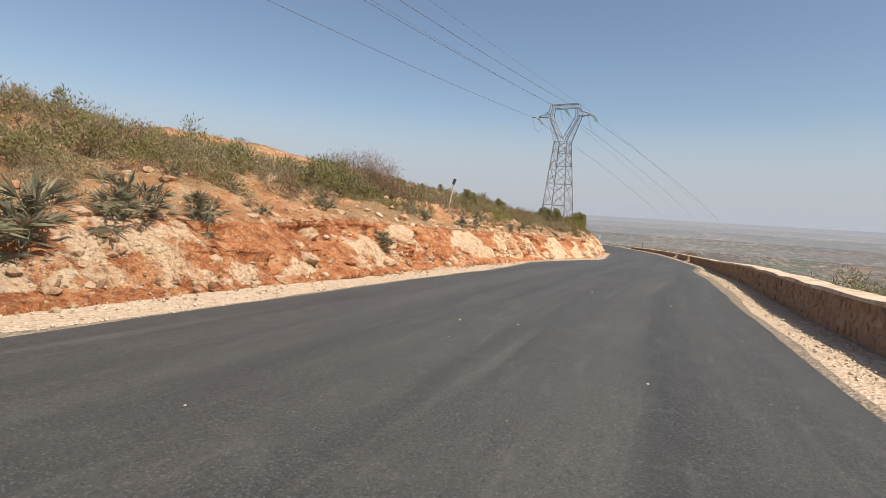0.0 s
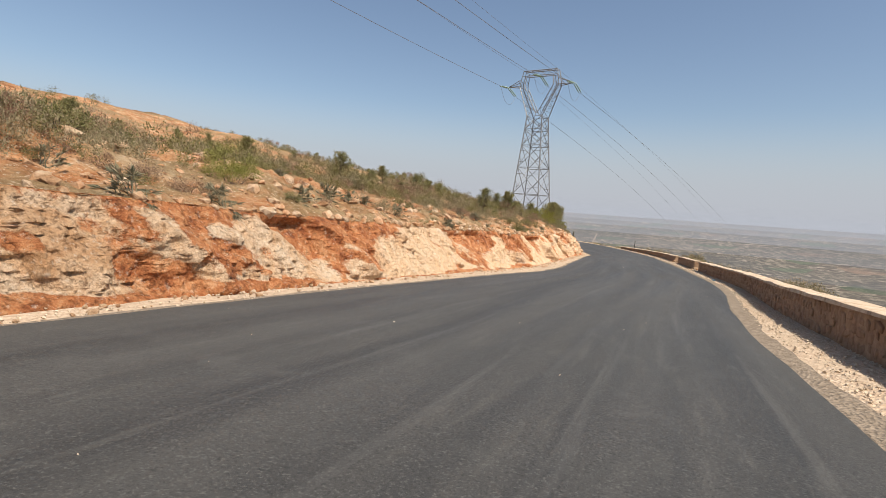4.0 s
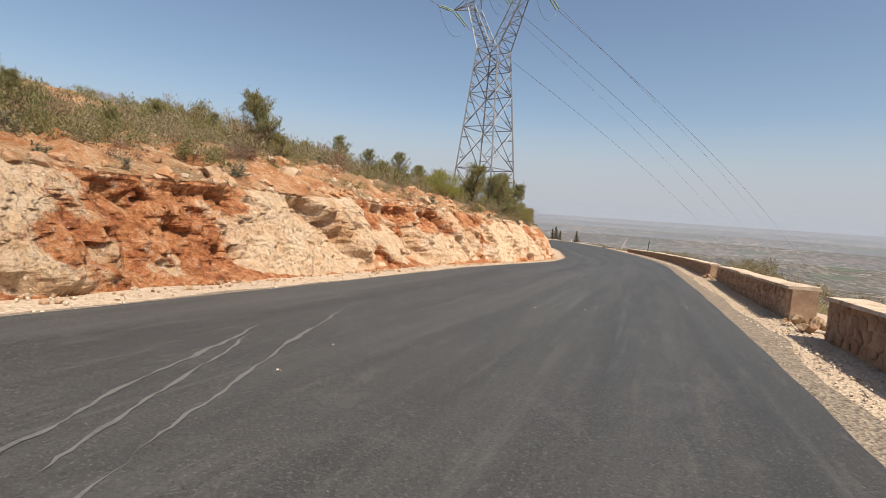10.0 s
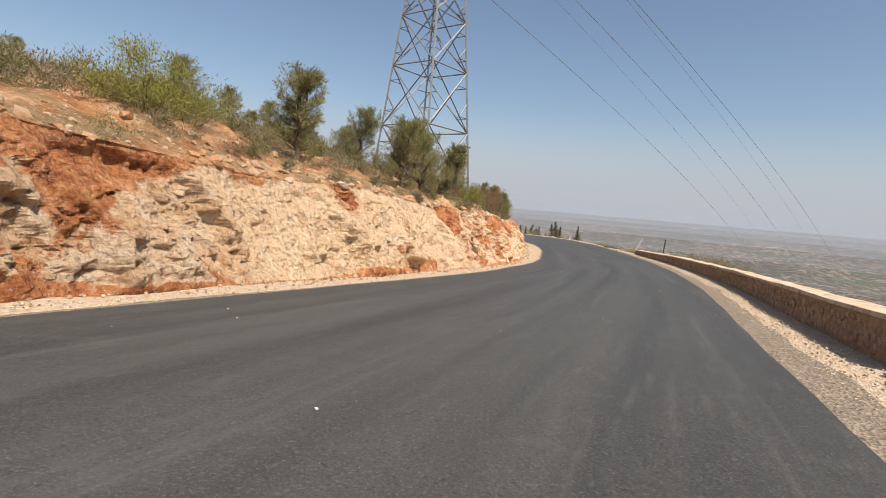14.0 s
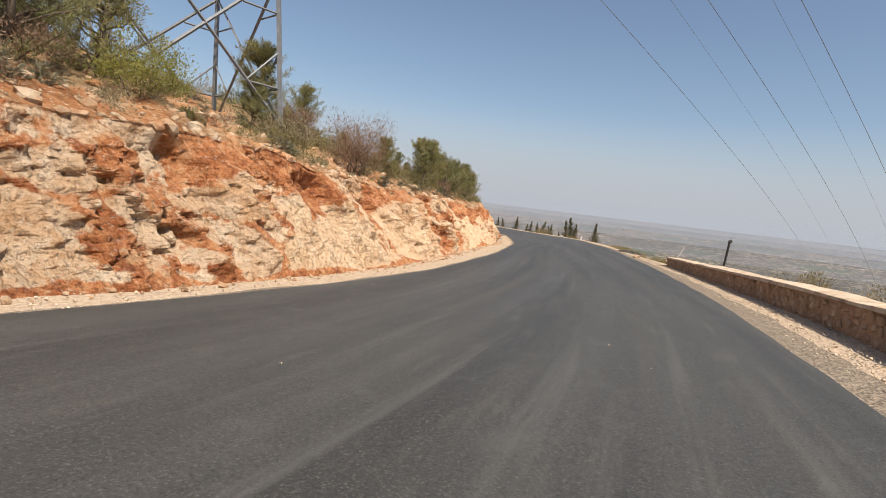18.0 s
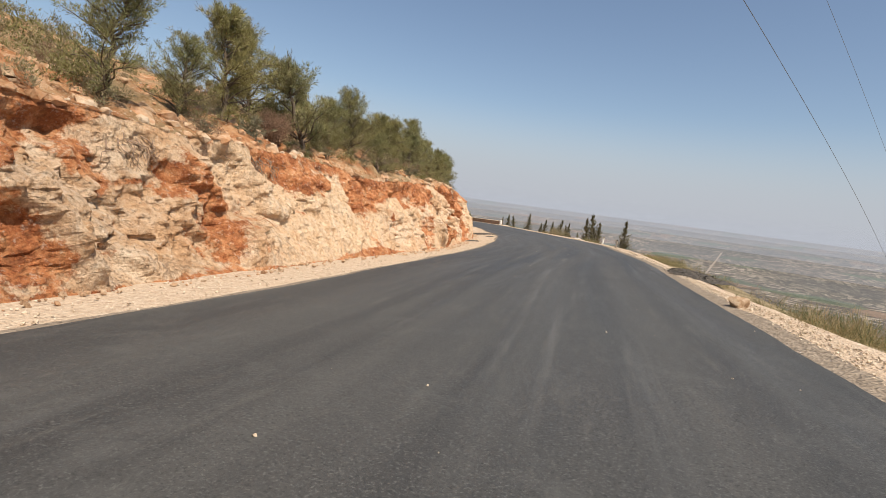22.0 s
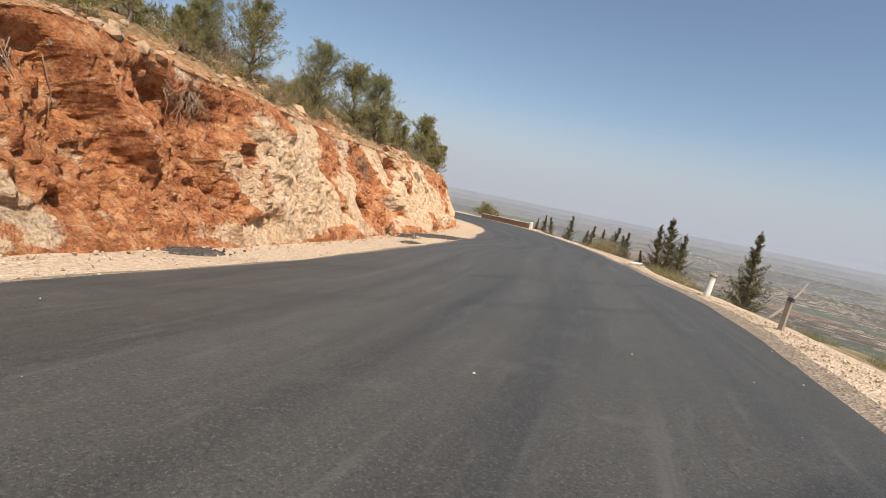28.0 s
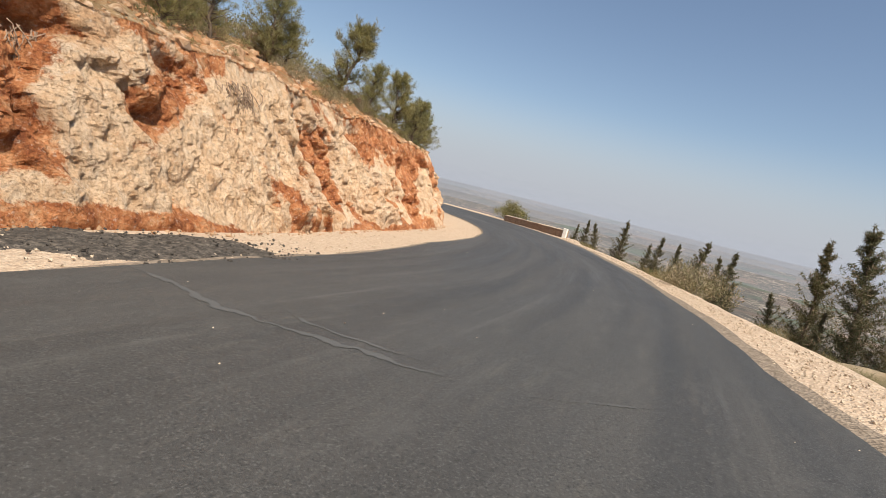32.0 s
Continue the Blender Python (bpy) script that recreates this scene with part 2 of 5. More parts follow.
def gravel_material(name, low, mid, high):
    n = Nodes(name, 0.95, 0.1)
    p = n.place()
    stones = n.cell(p, 28)
    tint = n.cell(p, 28, "F1", "Color")
    wide = n.noise(p, 0.8, 5, 0.6)
    c = n.ramp(n.noise(p, 9, 4), (0.3, low), (0.5, mid), (0.72, high))
    c = n.mix(0.4, c, n.ramp(tint, (0.15, low), (0.5, mid), (0.9, high)))
    c = n.mix(n.ramp(wide, (0.45, 0.0), (0.7, 0.5)), c, mid)
    return n.done(c, n.math("ADD", stones, n.noise(p, 12, 4)), 0.75, 0.035)


def cliff_material():
    n = Nodes("cut_rock", 0.94, 0.06)
    p = n.place()
    tall = n.place((1, 1, 0.3))
    swirl = n.t.nodes.new("ShaderNodeVectorMath")
    swirl.operation = "MULTIPLY_ADD"
    n.set(swirl.inputs[0], n.put("ShaderNodeTexNoise", Vector=p, Scale=1.8, Detail=5.0, Roughness=0.65).outputs[1])
    swirl.inputs[1].default_value = (0.6, 0.6, 0.6)
    n.set(swirl.inputs[2], p)
    q = swirl.outputs[0]
    earth, face = n.attr("earth"), n.attr("face")
    mid = n.noise(p, 1.1, 9, 0.68, 0.5)
    rock = n.ramp(mid, (0.28, (0.491, 0.260, 0.126)), (0.41, (0.637, 0.409, 0.242)), (0.52, (0.728, 0.530, 0.359)), (0.70, (0.755, 0.614, 0.456)))
    rock = n.mix(n.ramp(n.noise(tall, 2.1, 7, 0.7, 0.4), (0.50, 0.0), (0.66, 0.75)), rock, (0.564, 0.316, 0.155))
    pale = n.ramp(n.noise(tall, 4.2, 8, 0.7, 0.3), (0.28, (0.576, 0.349, 0.193)), (0.46, (0.738, 0.515, 0.326)), (0.64, (0.775, 0.590, 0.411)), (0.8, (0.721, 0.573, 0.419)))
    mask = n.math("ADD", face, n.math("MULTIPLY", n.math("SUBTRACT", n.noise(p, 2.5, 8, 0.7), 0.5), 1.2))
    c = n.mix(n.ramp(mask, (0.42, 0.0), (0.60, 1.0)), rock, pale)
    red = n.ramp(n.noise(p, 2.4, 10, 0.78), (0.34, (0.17, 0.057, 0.029)), (0.44, (0.37, 0.125, 0.052)), (0.53, (0.56, 0.23, 0.098)), (0.61, (0.66, 0.35, 0.18)), (0.72, (0.73, 0.49, 0.31)))
    edge = n.math("ADD", earth, n.math("MULTIPLY", n.math("SUBTRACT", n.noise(p, 2.6, 10, 0.76), 0.5), 2.0))
    c = n.mix(n.ramp(edge, (0.44, 0.0), (0.62, 1.0)), c, red)
    # cracks between blocks and between chips
    wide = n.ramp(n.cell(q, 1.7, "DISTANCE_TO_EDGE"), (0.0, 1.0), (0.035, 0.0))
    thin = n.math("MULTIPLY", n.ramp(n.cell(q, 5.5, "DISTANCE_TO_EDGE"), (0.0, 1.0), (0.045, 0.0)), n.ramp(n.noise(p, 1.7, 3), (0.52, 0.0), (0.66, 0.7)))
    gap = n.math("MAXIMUM", n.math("MULTIPLY", wide, 0.8), thin)
    c = n.mix(n.math("MULTIPLY", gap, n.ramp(n.noise(p, 0.9, 4, 0.6), (0.46, 0.0), (0.66, 0.22))), c, (0.182, 0.088, 0.049))
    # smears of ochre run down the stone
    c = n.mix(n.ramp(n.noise(n.place((1, 1, 0.16)), 6.5, 6, 0.7), (0.50, 0.0), (0.68, 0.34)), c, (0.55, 0.28, 0.13))
    # pits, and chips of clean stone
    pits = n.ramp(n.noise(p, 15, 7, 0.78), (0.33, 1.0), (0.46, 0.0))
    c = n.mix(n.math("MULTIPLY", pits, 0.45), c, (0.28, 0.14, 0.075))
    c = n.mix(n.ramp(n.noise(p, 34, 5, 0.75), (0.36, 0.35), (0.48, 0.0)), c, (0.30, 0.165, 0.095))
    c = n.mix(n.ramp(n.noise(p, 11, 6, 0.75), (0.56, 0.0), (0.66, 0.45)), c, (0.764, 0.670, 0.543))
    h = n.math("ADD", n.math("MULTIPLY", n.noise(p, 4.5, 12, 0.76), 1.4), n.math("MULTIPLY", n.cell(q, 8), 0.45))
    h = n.math("SUBTRACT", h, n.math("ADD", n.math("MULTIPLY", pits, 0.3), n.math("MULTIPLY", gap, 0.12)))
    return n.done(c, h, 1.0, 0.10)


def boulder_material():
    n = Nodes("limestone", 0.93, 0.1)
    p = n.place()
    c = n.ramp(n.noise(p, 2.5, 7, 0.65), (0.34, (0.24, 0.125, 0.066)), (0.47, (0.46, 0.30, 0.18)), (0.58, (0.58, 0.44, 0.31)), (0.74, (0.66, 0.55, 0.43)))
    c = n.mix(n.ramp(n.noise(p, 1.1, 5, 0.7), (0.44, 0.0), (0.62, 0.85)), c, n.mix(n.chance(), (0.5, 0.22, 0.09), (0.55, 0.40, 0.26)))
    return n.done(c, n.noise(p, 7, 9, 0.75), 1.0, 0.07)


def hill_material():
    n = Nodes("hillside_soil", 0.95, 0.06)
    p = n.place()
    c = n.ramp(n.noise(p, 1.1, 9, 0.72), (0.34, (0.20, 0.075, 0.032)), (0.45, (0.36, 0.155, 0.068)), (0.56, (0.47, 0.265, 0.14)), (0.70, (0.62, 0.48, 0.34)))
    c = n.mix(n.ramp(n.noise(p, 0.4, 6, 0.65), (0.44, 0.0), (0.58, 0.8)), c, n.ramp(n.noise(p, 5, 6), (0.35, (0.15, 0.11, 0.055)), (0.65, (0.31, 0.23, 0.13))))
    c = n.mix(n.ramp(n.noise(p, 13, 6, 0.7), (0.56, 0.0), (0.66, 0.7)), c, (0.62, 0.52, 0.40))
    c = n.mix(n.ramp(n.noise(p, 21, 5, 0.7), (0.34, 0.7), (0.46, 0.0)), c, (0.12, 0.07, 0.035))
    return n.done(c, n.math("ADD", n.noise(p, 5, 10, 0.72), n.math("MULTIPLY", n.cell(p, 9), 0.4)), 0.9, 0.12)


def outer_material():
    n = Nodes("scree", 0.95, 0.08)
    p = n.place()
    c = n.ramp(n.noise(p, 0.7, 8, 0.65), (0.3, (0.10, 0.09, 0.045)), (0.5, (0.26, 0.20, 0.12)), (0.7, (0.42, 0.33, 0.22)))
    return n.done(c, n.noise(p, 3, 8, 0.7), 0.8, 0.15)


def plain_material():
    n = Nodes("farmland", 1.0, 0.0)
    p = n.place()
    bend = n.put("ShaderNodeTexNoise", Vector=p, Scale=0.003, Detail=3.0).outputs[1]
    swirl = n.t.nodes.new("ShaderNodeVectorMath")
    swirl.operation = "MULTIPLY_ADD"
    n.set(swirl.inputs[0], bend)
    swirl.inputs[1].default_value = (34.0, 34.0, 0.0)
    n.set(swirl.inputs[2], p)
    q = swirl.outputs[0]
    wide = n.put("ShaderNodeMapping", Vector=q, Scale=(0.42, 1.0, 1.0)).outputs[0]
    deep = n.put("ShaderNodeMapping", Vector=q, Scale=(1.0, 0.30, 1.0)).outputs[0]
    strips = n.cell(wide, 0.085, "F1", "Color")
    rows = n.cell(deep, 0.075, "F1", "Color")
    lots = n.cell(p, 0.0062, "F1", "Color")
    a = n.ramp(strips, (0.2, (0.058, 0.047, 0.035)), (0.5, (0.111, 0.086, 0.062)), (0.72, (0.169, 0.137, 0.104)), (0.84, (0.390, 0.332, 0.260)))
    b = n.ramp(rows, (0.2, (0.065, 0.055, 0.039)), (0.55, (0.130, 0.104, 0.074)), (0.8, (0.247, 0.208, 0.156)))
    c = n.mix(n.ramp(n.cell(p, 0.0062, "F1", "Color"), (0.45, 0.0), (0.5, 1.0)), a, b)
    c = n.mix(n.ramp(lots, (0.80, 0.0), (0.82, 0.75)), c, (0.072, 0.098, 0.052))
    c = n.mix(n.ramp(lots, (0.16, 0.7), (0.18, 0.0)), c, (0.221, 0.143, 0.098))
    c = n.mix(n.ramp(n.noise(p, 0.03, 6, 0.75), (0.56, 0.0), (0.62, 0.7)), c, (0.039, 0.047, 0.031))
    c = n.mix(n.ramp(n.noise(p, 0.11, 4, 0.7), (0.58, 0.0), (0.63, 0.75)), c, (0.04, 0.046, 0.03))
    c = n.mix(n.ramp(n.noise(p, 0.16, 3, 0.6), (0.68, 0.0), (0.71, 0.9)), c, (0.42, 0.38, 0.33))
    c = n.mix(n.ramp(n.noise(p, 0.0022, 5, 0.6), (0.46, 0.0), (0.62, 0.55)), c, (0.060, 0.058, 0.050))
    return n.done(c)


def haze_glow_material(strength, tint):
    """A see-through sheet that glows in the colour of far haze, strongest low down."""
    m = bpy.data.materials.new("haze_glow")
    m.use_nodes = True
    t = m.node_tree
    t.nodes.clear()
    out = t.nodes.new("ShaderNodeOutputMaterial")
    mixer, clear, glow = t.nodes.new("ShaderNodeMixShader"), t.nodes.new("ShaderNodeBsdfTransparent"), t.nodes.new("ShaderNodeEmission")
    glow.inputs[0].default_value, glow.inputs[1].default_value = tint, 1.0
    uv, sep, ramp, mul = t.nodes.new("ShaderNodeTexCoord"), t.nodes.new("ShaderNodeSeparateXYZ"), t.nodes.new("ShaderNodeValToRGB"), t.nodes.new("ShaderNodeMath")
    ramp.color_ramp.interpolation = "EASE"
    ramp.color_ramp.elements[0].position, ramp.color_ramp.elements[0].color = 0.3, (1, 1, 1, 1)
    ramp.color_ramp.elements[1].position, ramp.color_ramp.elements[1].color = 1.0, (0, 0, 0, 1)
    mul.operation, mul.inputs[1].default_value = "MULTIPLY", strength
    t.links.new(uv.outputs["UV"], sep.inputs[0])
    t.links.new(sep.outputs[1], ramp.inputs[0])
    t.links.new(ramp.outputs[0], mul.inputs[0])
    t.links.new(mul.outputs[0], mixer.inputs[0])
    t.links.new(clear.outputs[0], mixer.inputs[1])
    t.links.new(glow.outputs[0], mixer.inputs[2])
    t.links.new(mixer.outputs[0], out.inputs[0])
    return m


def leaf_material(name, dark, light, dry=None, dry_share=0.15):
    n = Nodes(name, 0.62, 0.2)
    k = n.island()
    c = n.mix(k, dark, light)
    c = n.mix(n.ramp(n.noise(n.place(), 0.7, 3, 0.6), (0.4, 0.0), (0.62, 0.6)), c, tuple(0.5 * (a + b) * f for a, b, f in zip(dark, light, (1.3, 1.05, 1.2))))
    c = n.mix(n.ramp(n.chance(), (0.0, 0.0), (1.0, 0.45)), c, tuple(0.5 * (a + b) * f for a, b, f in zip(dark, light, (1.45, 1.15, 0.9))))
    if dry:
        c = n.mix(n.ramp(k, (1 - dry_share - 0.02, 0.0), (1 - dry_share, 1.0)), c, dry)
    n.set(n.b.inputs["Base Color"], c)
    soft = n.put("ShaderNodeBsdfTranslucent", Color=c)
    mixer = n.put("ShaderNodeMixShader", Fac=0.28)
    out = n.t.nodes["Material Output"]
    n.t.links.new(n.b.outputs[0], mixer.inputs[1])
    n.t.links.new(soft.outputs[0], mixer.inputs[2])
    n.t.links.new(mixer.outputs[0], out.inputs[0])
    return n.m


def bark_material(name, dark, light):
    n = Nodes(name, 0.95, 0.1)
    p = n.place((1, 1, 0.25))
    return n.done(n.ramp(n.noise(p, 18, 6, 0.7), (0.35, dark), (0.65, light)), n.noise(p, 25, 6), 0.6, 0.02)


def plain_paint(name, colour, rough=0.6, metal=0.0, wear=(0.3, 0.25, 0.2)):
    n = Nodes(name, rough, 0.3, metal)
    p = n.place()
    c = n.mix(n.ramp(n.noise(p, 6, 7, 0.7), (0.52, 0.0), (0.7, 0.7)), colour, wear)
    return n.done(c, n.noise(p, 30, 4), 0.2, 0.004)


def wall_stone_material():
    n = Nodes("wall_stone", 0.92, 0.15)
    p = n.place()
    k = n.chance()
    c = n.ramp(k, (0.0, (0.38, 0.24, 0.15)), (0.35, (0.47, 0.32, 0.21)), (0.7, (0.54, 0.40, 0.28)), (1.0, (0.43, 0.30, 0.20)))
    c = n.mix(n.ramp(n.noise(p, 7, 7, 0.7), (0.4, 0.0), (0.7, 0.7)), c, (0.25, 0.15, 0.095))
    c = n.mix(n.ramp(n.noise(p, 1.3, 5, 0.6), (0.45, 0.0), (0.6, 0.8)), c, (0.27, 0.165, 0.105))
    return n.done(c, n.noise(p, 14, 8, 0.7), 0.7, 0.03)


def mortar_material():
    n = Nodes("mortar", 0.95, 0.1)
    p = n.place()
    c = n.ramp(n.noise(p, 4, 8, 0.7), (0.3, (0.25, 0.15, 0.095)), (0.55, (0.38, 0.25, 0.16)), (0.75, (0.50, 0.36, 0.25)))
    return n.done(c, n.noise(p, 16, 8, 0.7), 0.7, 0.03)


def coping_material():
    n = Nodes("coping_concrete", 0.92, 0.15)
    p = n.place()
    c = n.ramp(n.noise(p, 3, 8, 0.7), (0.34, (0.30, 0.20, 0.13)), (0.46, (0.52, 0.39, 0.27)), (0.66, (0.66, 0.54, 0.41)))
    return n.done(c, n.noise(p, 18, 7, 0.7), 0.6, 0.02)


ASPHALT = asphalt_material()
GRAVEL = gravel_material("limestone_gravel", (0.36, 0.255, 0.175), (0.53, 0.40, 0.285), (0.66, 0.535, 0.405))
DIRT = gravel_material("trodden_dirt", (0.15, 0.118, 0.088), (0.25, 0.198, 0.148), (0.41, 0.33, 0.25))
CLIFF, BOULDER, HILL, OUTER, PLAIN = cliff_material(), boulder_material(), hill_material(), outer_material(), plain_material()
STONE, MORTAR, COPING = wall_stone_material(), mortar_material(), coping_material()
PINE = leaf_material("pine_needles", (0.10, 0.112, 0.042), (0.34, 0.34, 0.155), (0.29, 0.24, 0.14), 0.12)
SHRUB = leaf_material("shrub_leaves", (0.08, 0.09, 0.035), (0.25, 0.25, 0.105), (0.32, 0.25, 0.14), 0.1)
OLIVE = leaf_material("olive_shrub_leaves", (0.14, 0.14, 0.075), (0.29, 0.27, 0.16), (0.36, 0.28, 0.18), 0.3)
BRIGHT = leaf_material("bright_tree_leaves", (0.14, 0.16, 0.035), (0.28, 0.29, 0.08))
PALM = leaf_material("palm_fans", (0.12, 0.135, 0.085), (0.27, 0.275, 0.19), (0.36, 0.29, 0.19), 0.25)
DRY = leaf_material("dry_twigs", (0.14, 0.095, 0.065), (0.30, 0.215, 0.15))
GRASS = leaf_material("dry_grass", (0.20, 0.175, 0.08), (0.40, 0.33, 0.19), (0.14, 0.15, 0.06), 0.35)
CYPRESS = leaf_material("cypress_needles", (0.05, 0.058, 0.028), (0.16, 0.16, 0.085), (0.28, 0.2, 0.13), 0.14)
BARK = bark_material("bark", (0.07, 0.05, 0.035), (0.20, 0.155, 0.115))
STEEL = plain_paint("galvanised_steel", (0.2, 0.205, 0.21), 0.55, 0.3, (0.34, 0.33, 0.32))
WIRE = plain_paint("aluminium_cable", (0.20, 0.21, 0.23), 0.5, 0.5, (0.15, 0.15, 0.16))
GLASS = plain_paint("insulator_glass", (0.20, 0.30, 0.24), 0.3, 0.0, (0.26, 0.34, 0.29))
TAR = gravel_material("broken_asphalt", (0.035, 0.031, 0.027), (0.075, 0.066, 0.057), (0.24, 0.20, 0.16))
WHITE = plain_paint("white_paint", (0.72, 0.69, 0.63), 0.8, 0.0, (0.45, 0.38, 0.3))
DARKPOST = plain_paint("weathered_post", (0.055, 0.05, 0.048), 0.8, 0.0, (0.16, 0.13, 0.10))
GREYPOST = plain_paint("grey_post", (0.30, 0.25, 0.20), 0.9, 0.0, (0.18, 0.14, 0.1))
FILM = plain_paint("dust_film", (0.095, 0.094, 0.09), 0.8, 0.0, (0.058, 0.056, 0.053))
RESIDUE = plain_paint("dried_residue", (0.135, 0.128, 0.118), 0.8, 0.0, (0.07, 0.068, 0.065))
# dark tone of the cable shadow painted on the road
CABLE_SHADOW = plain_paint("cable_shadow_paint", (0.046, 0.046, 0.046), 0.6, 0.0, (0.06, 0.058, 0.056))
BLUE = plain_paint("blue_tin", (0.05, 0.25, 0.42), 0.4, 0.2, (0.45, 0.45, 0.45))

# ---- setting ----
def ribbon(name, s, columns, material, lift=0.0, rough=0.0, label="", kind="structure"):
    """A sheet along the road; columns are functions of s or numbers, giving u."""
    u = np.stack([np.broadcast_to(c(s) if callable(c) else c, s.shape) for c in columns], 1)
    ss = np.broadcast_to(s[:, None], u.shape)
    p = at(ss, u, lift)
    if rough:
        p[..., 2] += (fbm(ss * 1.3, u * 1.3, 5) - 0.5) * rough
    return link(name, grid_mesh(name, p, material, np.stack([ss, u], -1)), None, label, kind=kind)


S_ROAD = np.arange(-30, 232, 0.5)


def ragged(edge, amount=0.10, key=0.0):
    return lambda s: edge(s) + (fbm(s * 0.9 + key, s * 0.0 + key, 4) - 0.5) * amount


LE, RE = ragged(left_edge, 0.12, 3.3), ragged(right_edge, 0.08, 8.1)
road_columns = [lambda s, k=k: LE(s) + (RE(s) - LE(s)) * k for k in np.linspace(0, 1, 9)]
ribbon("road", S_ROAD, road_columns, ASPHALT, 0.0, 0.0, "dark fresh asphalt road without markings, faint tyre streaks")
S_FINE = np.arange(-30, 232, 0.25)


def verge(name, inner, outer, step, material, lift, rough, label):
    k = np.linspace(0, 1, step)
    ribbon(name, S_FINE, [lambda s, q=q: inner(s) + (outer(s) - inner(s)) * q for q in k], material, lift, rough, label)


verge("verge_left", lambda s: LE(s) + 0.25, lambda s: cliff_foot(s) - 0.5, 10, GRAVEL, -0.035, 0.07, "pale limestone gravel verge at the foot of the rock cut")


def outer_line(s):
    return np.interp(s, [0, 50, 70, 85, 100, 112, 115, 121, 128, 135, 142, 148, 154, 160, 163, 167, 176, 192, 197, 230], [3.2, 2.9, 3.4, 3.6, 3.7, 3.6, 2.95, 2.75, 2.65, 2.8, 3.1, 3.1, 2.75, 2.7, 2.5, 1.95, 1.5, 1.9, 3.2, 3.5])


verge("verge_right", lambda s: RE(s) - 0.10, lambda s: outer_line(s) + 0.2, 14, GRAVEL, -0.03, 0.05, "pale gravel and dust verge beside the drop")

k_in = np.linspace(0, 1, 6)
ribbon("trim_edge_right", S_FINE, [lambda s, q=q: RE(s) - 0.06 + q * np.interp(s, [0, 12, 20, 50, 62, 110, 120, 160], [0.2, 0.25, 0.36, 0.38, 0.55, 0.5, 0.42, 0.36]) * (0.6 + 0.8 * fbm(s * 0.5 + 2, s * 0 + 3, 4)) for q in k_in], DIRT, -0.008, 0.014, "dirty trodden strip between asphalt and gravel")
ribbon("trim_edge_left", S_FINE, [lambda s, q=q: LE(s) + 0.05 - q * (0.08 + 0.22 * fbm(s * 0.7 + 6, s * 0 + 5, 4)) for q in k_in], DIRT, -0.006, 0.02, "dirty strip between asphalt and gravel")

# the rock cut
s = np.arange(-14, 214, 0.07)
v = np.linspace(0, 1, 74)
SS, VV = np.meshgrid(s, v, indexing="ij")
H = cliff_height(SS) * (1 + 0.16 * (fbm(SS * 0.35, SS * 0 + 2.0, 4) - 0.5))
Z = VV * H
bow = (fbm(SS * 0.13, SS * 0 + 9.0, 3) - 0.5) * 1.3
U = cliff_foot(SS) + bow * np.clip(VV * 1.5, 0, 1) - cliff_slope(SS) * (Z ** 1.15) * (cliff_height(SS) ** -0.15)
warp = (fbm(SS * 0.8, Z * 0.8, 3) - 0.5) * 1.2
lean = SS + Z * 0.5 + warp * 0.35
# pockets of red earth: s, height, half length, half height, slant
POCKETS = ((55.6, 0.7, 1.7, 1.4, 0.2), (64.7, 0.7, 0.25, 1.6, 0.1), (67.6, 1.5, 1.3, 0.45, 0.3), (72.0, 1.2, 0.5, 0.9, 0.8), (79.0, 1.9, 1.0, 0.5, 0.4), (83.0, 0.35, 0.5, 0.4, -0.8), (92.0, 1.2, 0.4, 1.4, -0.6), (112.6, 0.6, 0.8, 0.7, 0.2), (116.8, 0.8, 0.3, 1.0, 0.3), (131.5, 0.9, 0.35, 1.3, -0.7),
    (143.6, 1.5, 2.3, 1.6, 0.3), (154.8, 1.8, 1.3, 1.7, 0.5), (158.4, 1.9, 0.8, 1.6, 0.4), (170.0, 2.0, 1.6, 1.2, 0.4), (181.5, 2.0, 1.6, 1.8, 0.3), (190.0, 2.4, 1.2, 1.5, 0.3))
POCKET = np.zeros(SS.shape)
for s_, z_, ds, dz, sl in POCKETS:
    near = np.abs(s - s_) < ds * 2 + 3
    a_, b_ = SS[near], Z[near]
    r = np.hypot((a_ - s_ - sl * (b_ - z_) + (fbm(a_ * 1.1, b_ * 1.1, 4) - 0.5) * 1.4) / ds, (b_ - z_) / dz)
    POCKET[near] = np.maximum(POCKET[near], np.clip((1.25 - r) * 2.2, 0, 1))
f1, v1, crack1 = facets(lean * 0.62, Z * 0.36 + warp * 0.3)
f2, v2, crack2 = facets(lean * 1.7, Z * 1.0 + warp * 0.4, 31)
f3, v3, crack3 = facets((SS - 0.3 * Z) * 4.2, Z * 3.0 + warp, 77)
f4, v4, crack4 = facets(SS * 9.0 + Z, Z * 8.0 + warp, 13)


def blurred(a, along, up):
    """Evens out the steps between neighbouring pieces of rock."""
    for axis, n in ((0, along), (1, up)):
        for k in range(n):
            a = 0.5 * a + 0.25 * (np.roll(a, 1, axis) + np.roll(a, -1, axis))
    return a


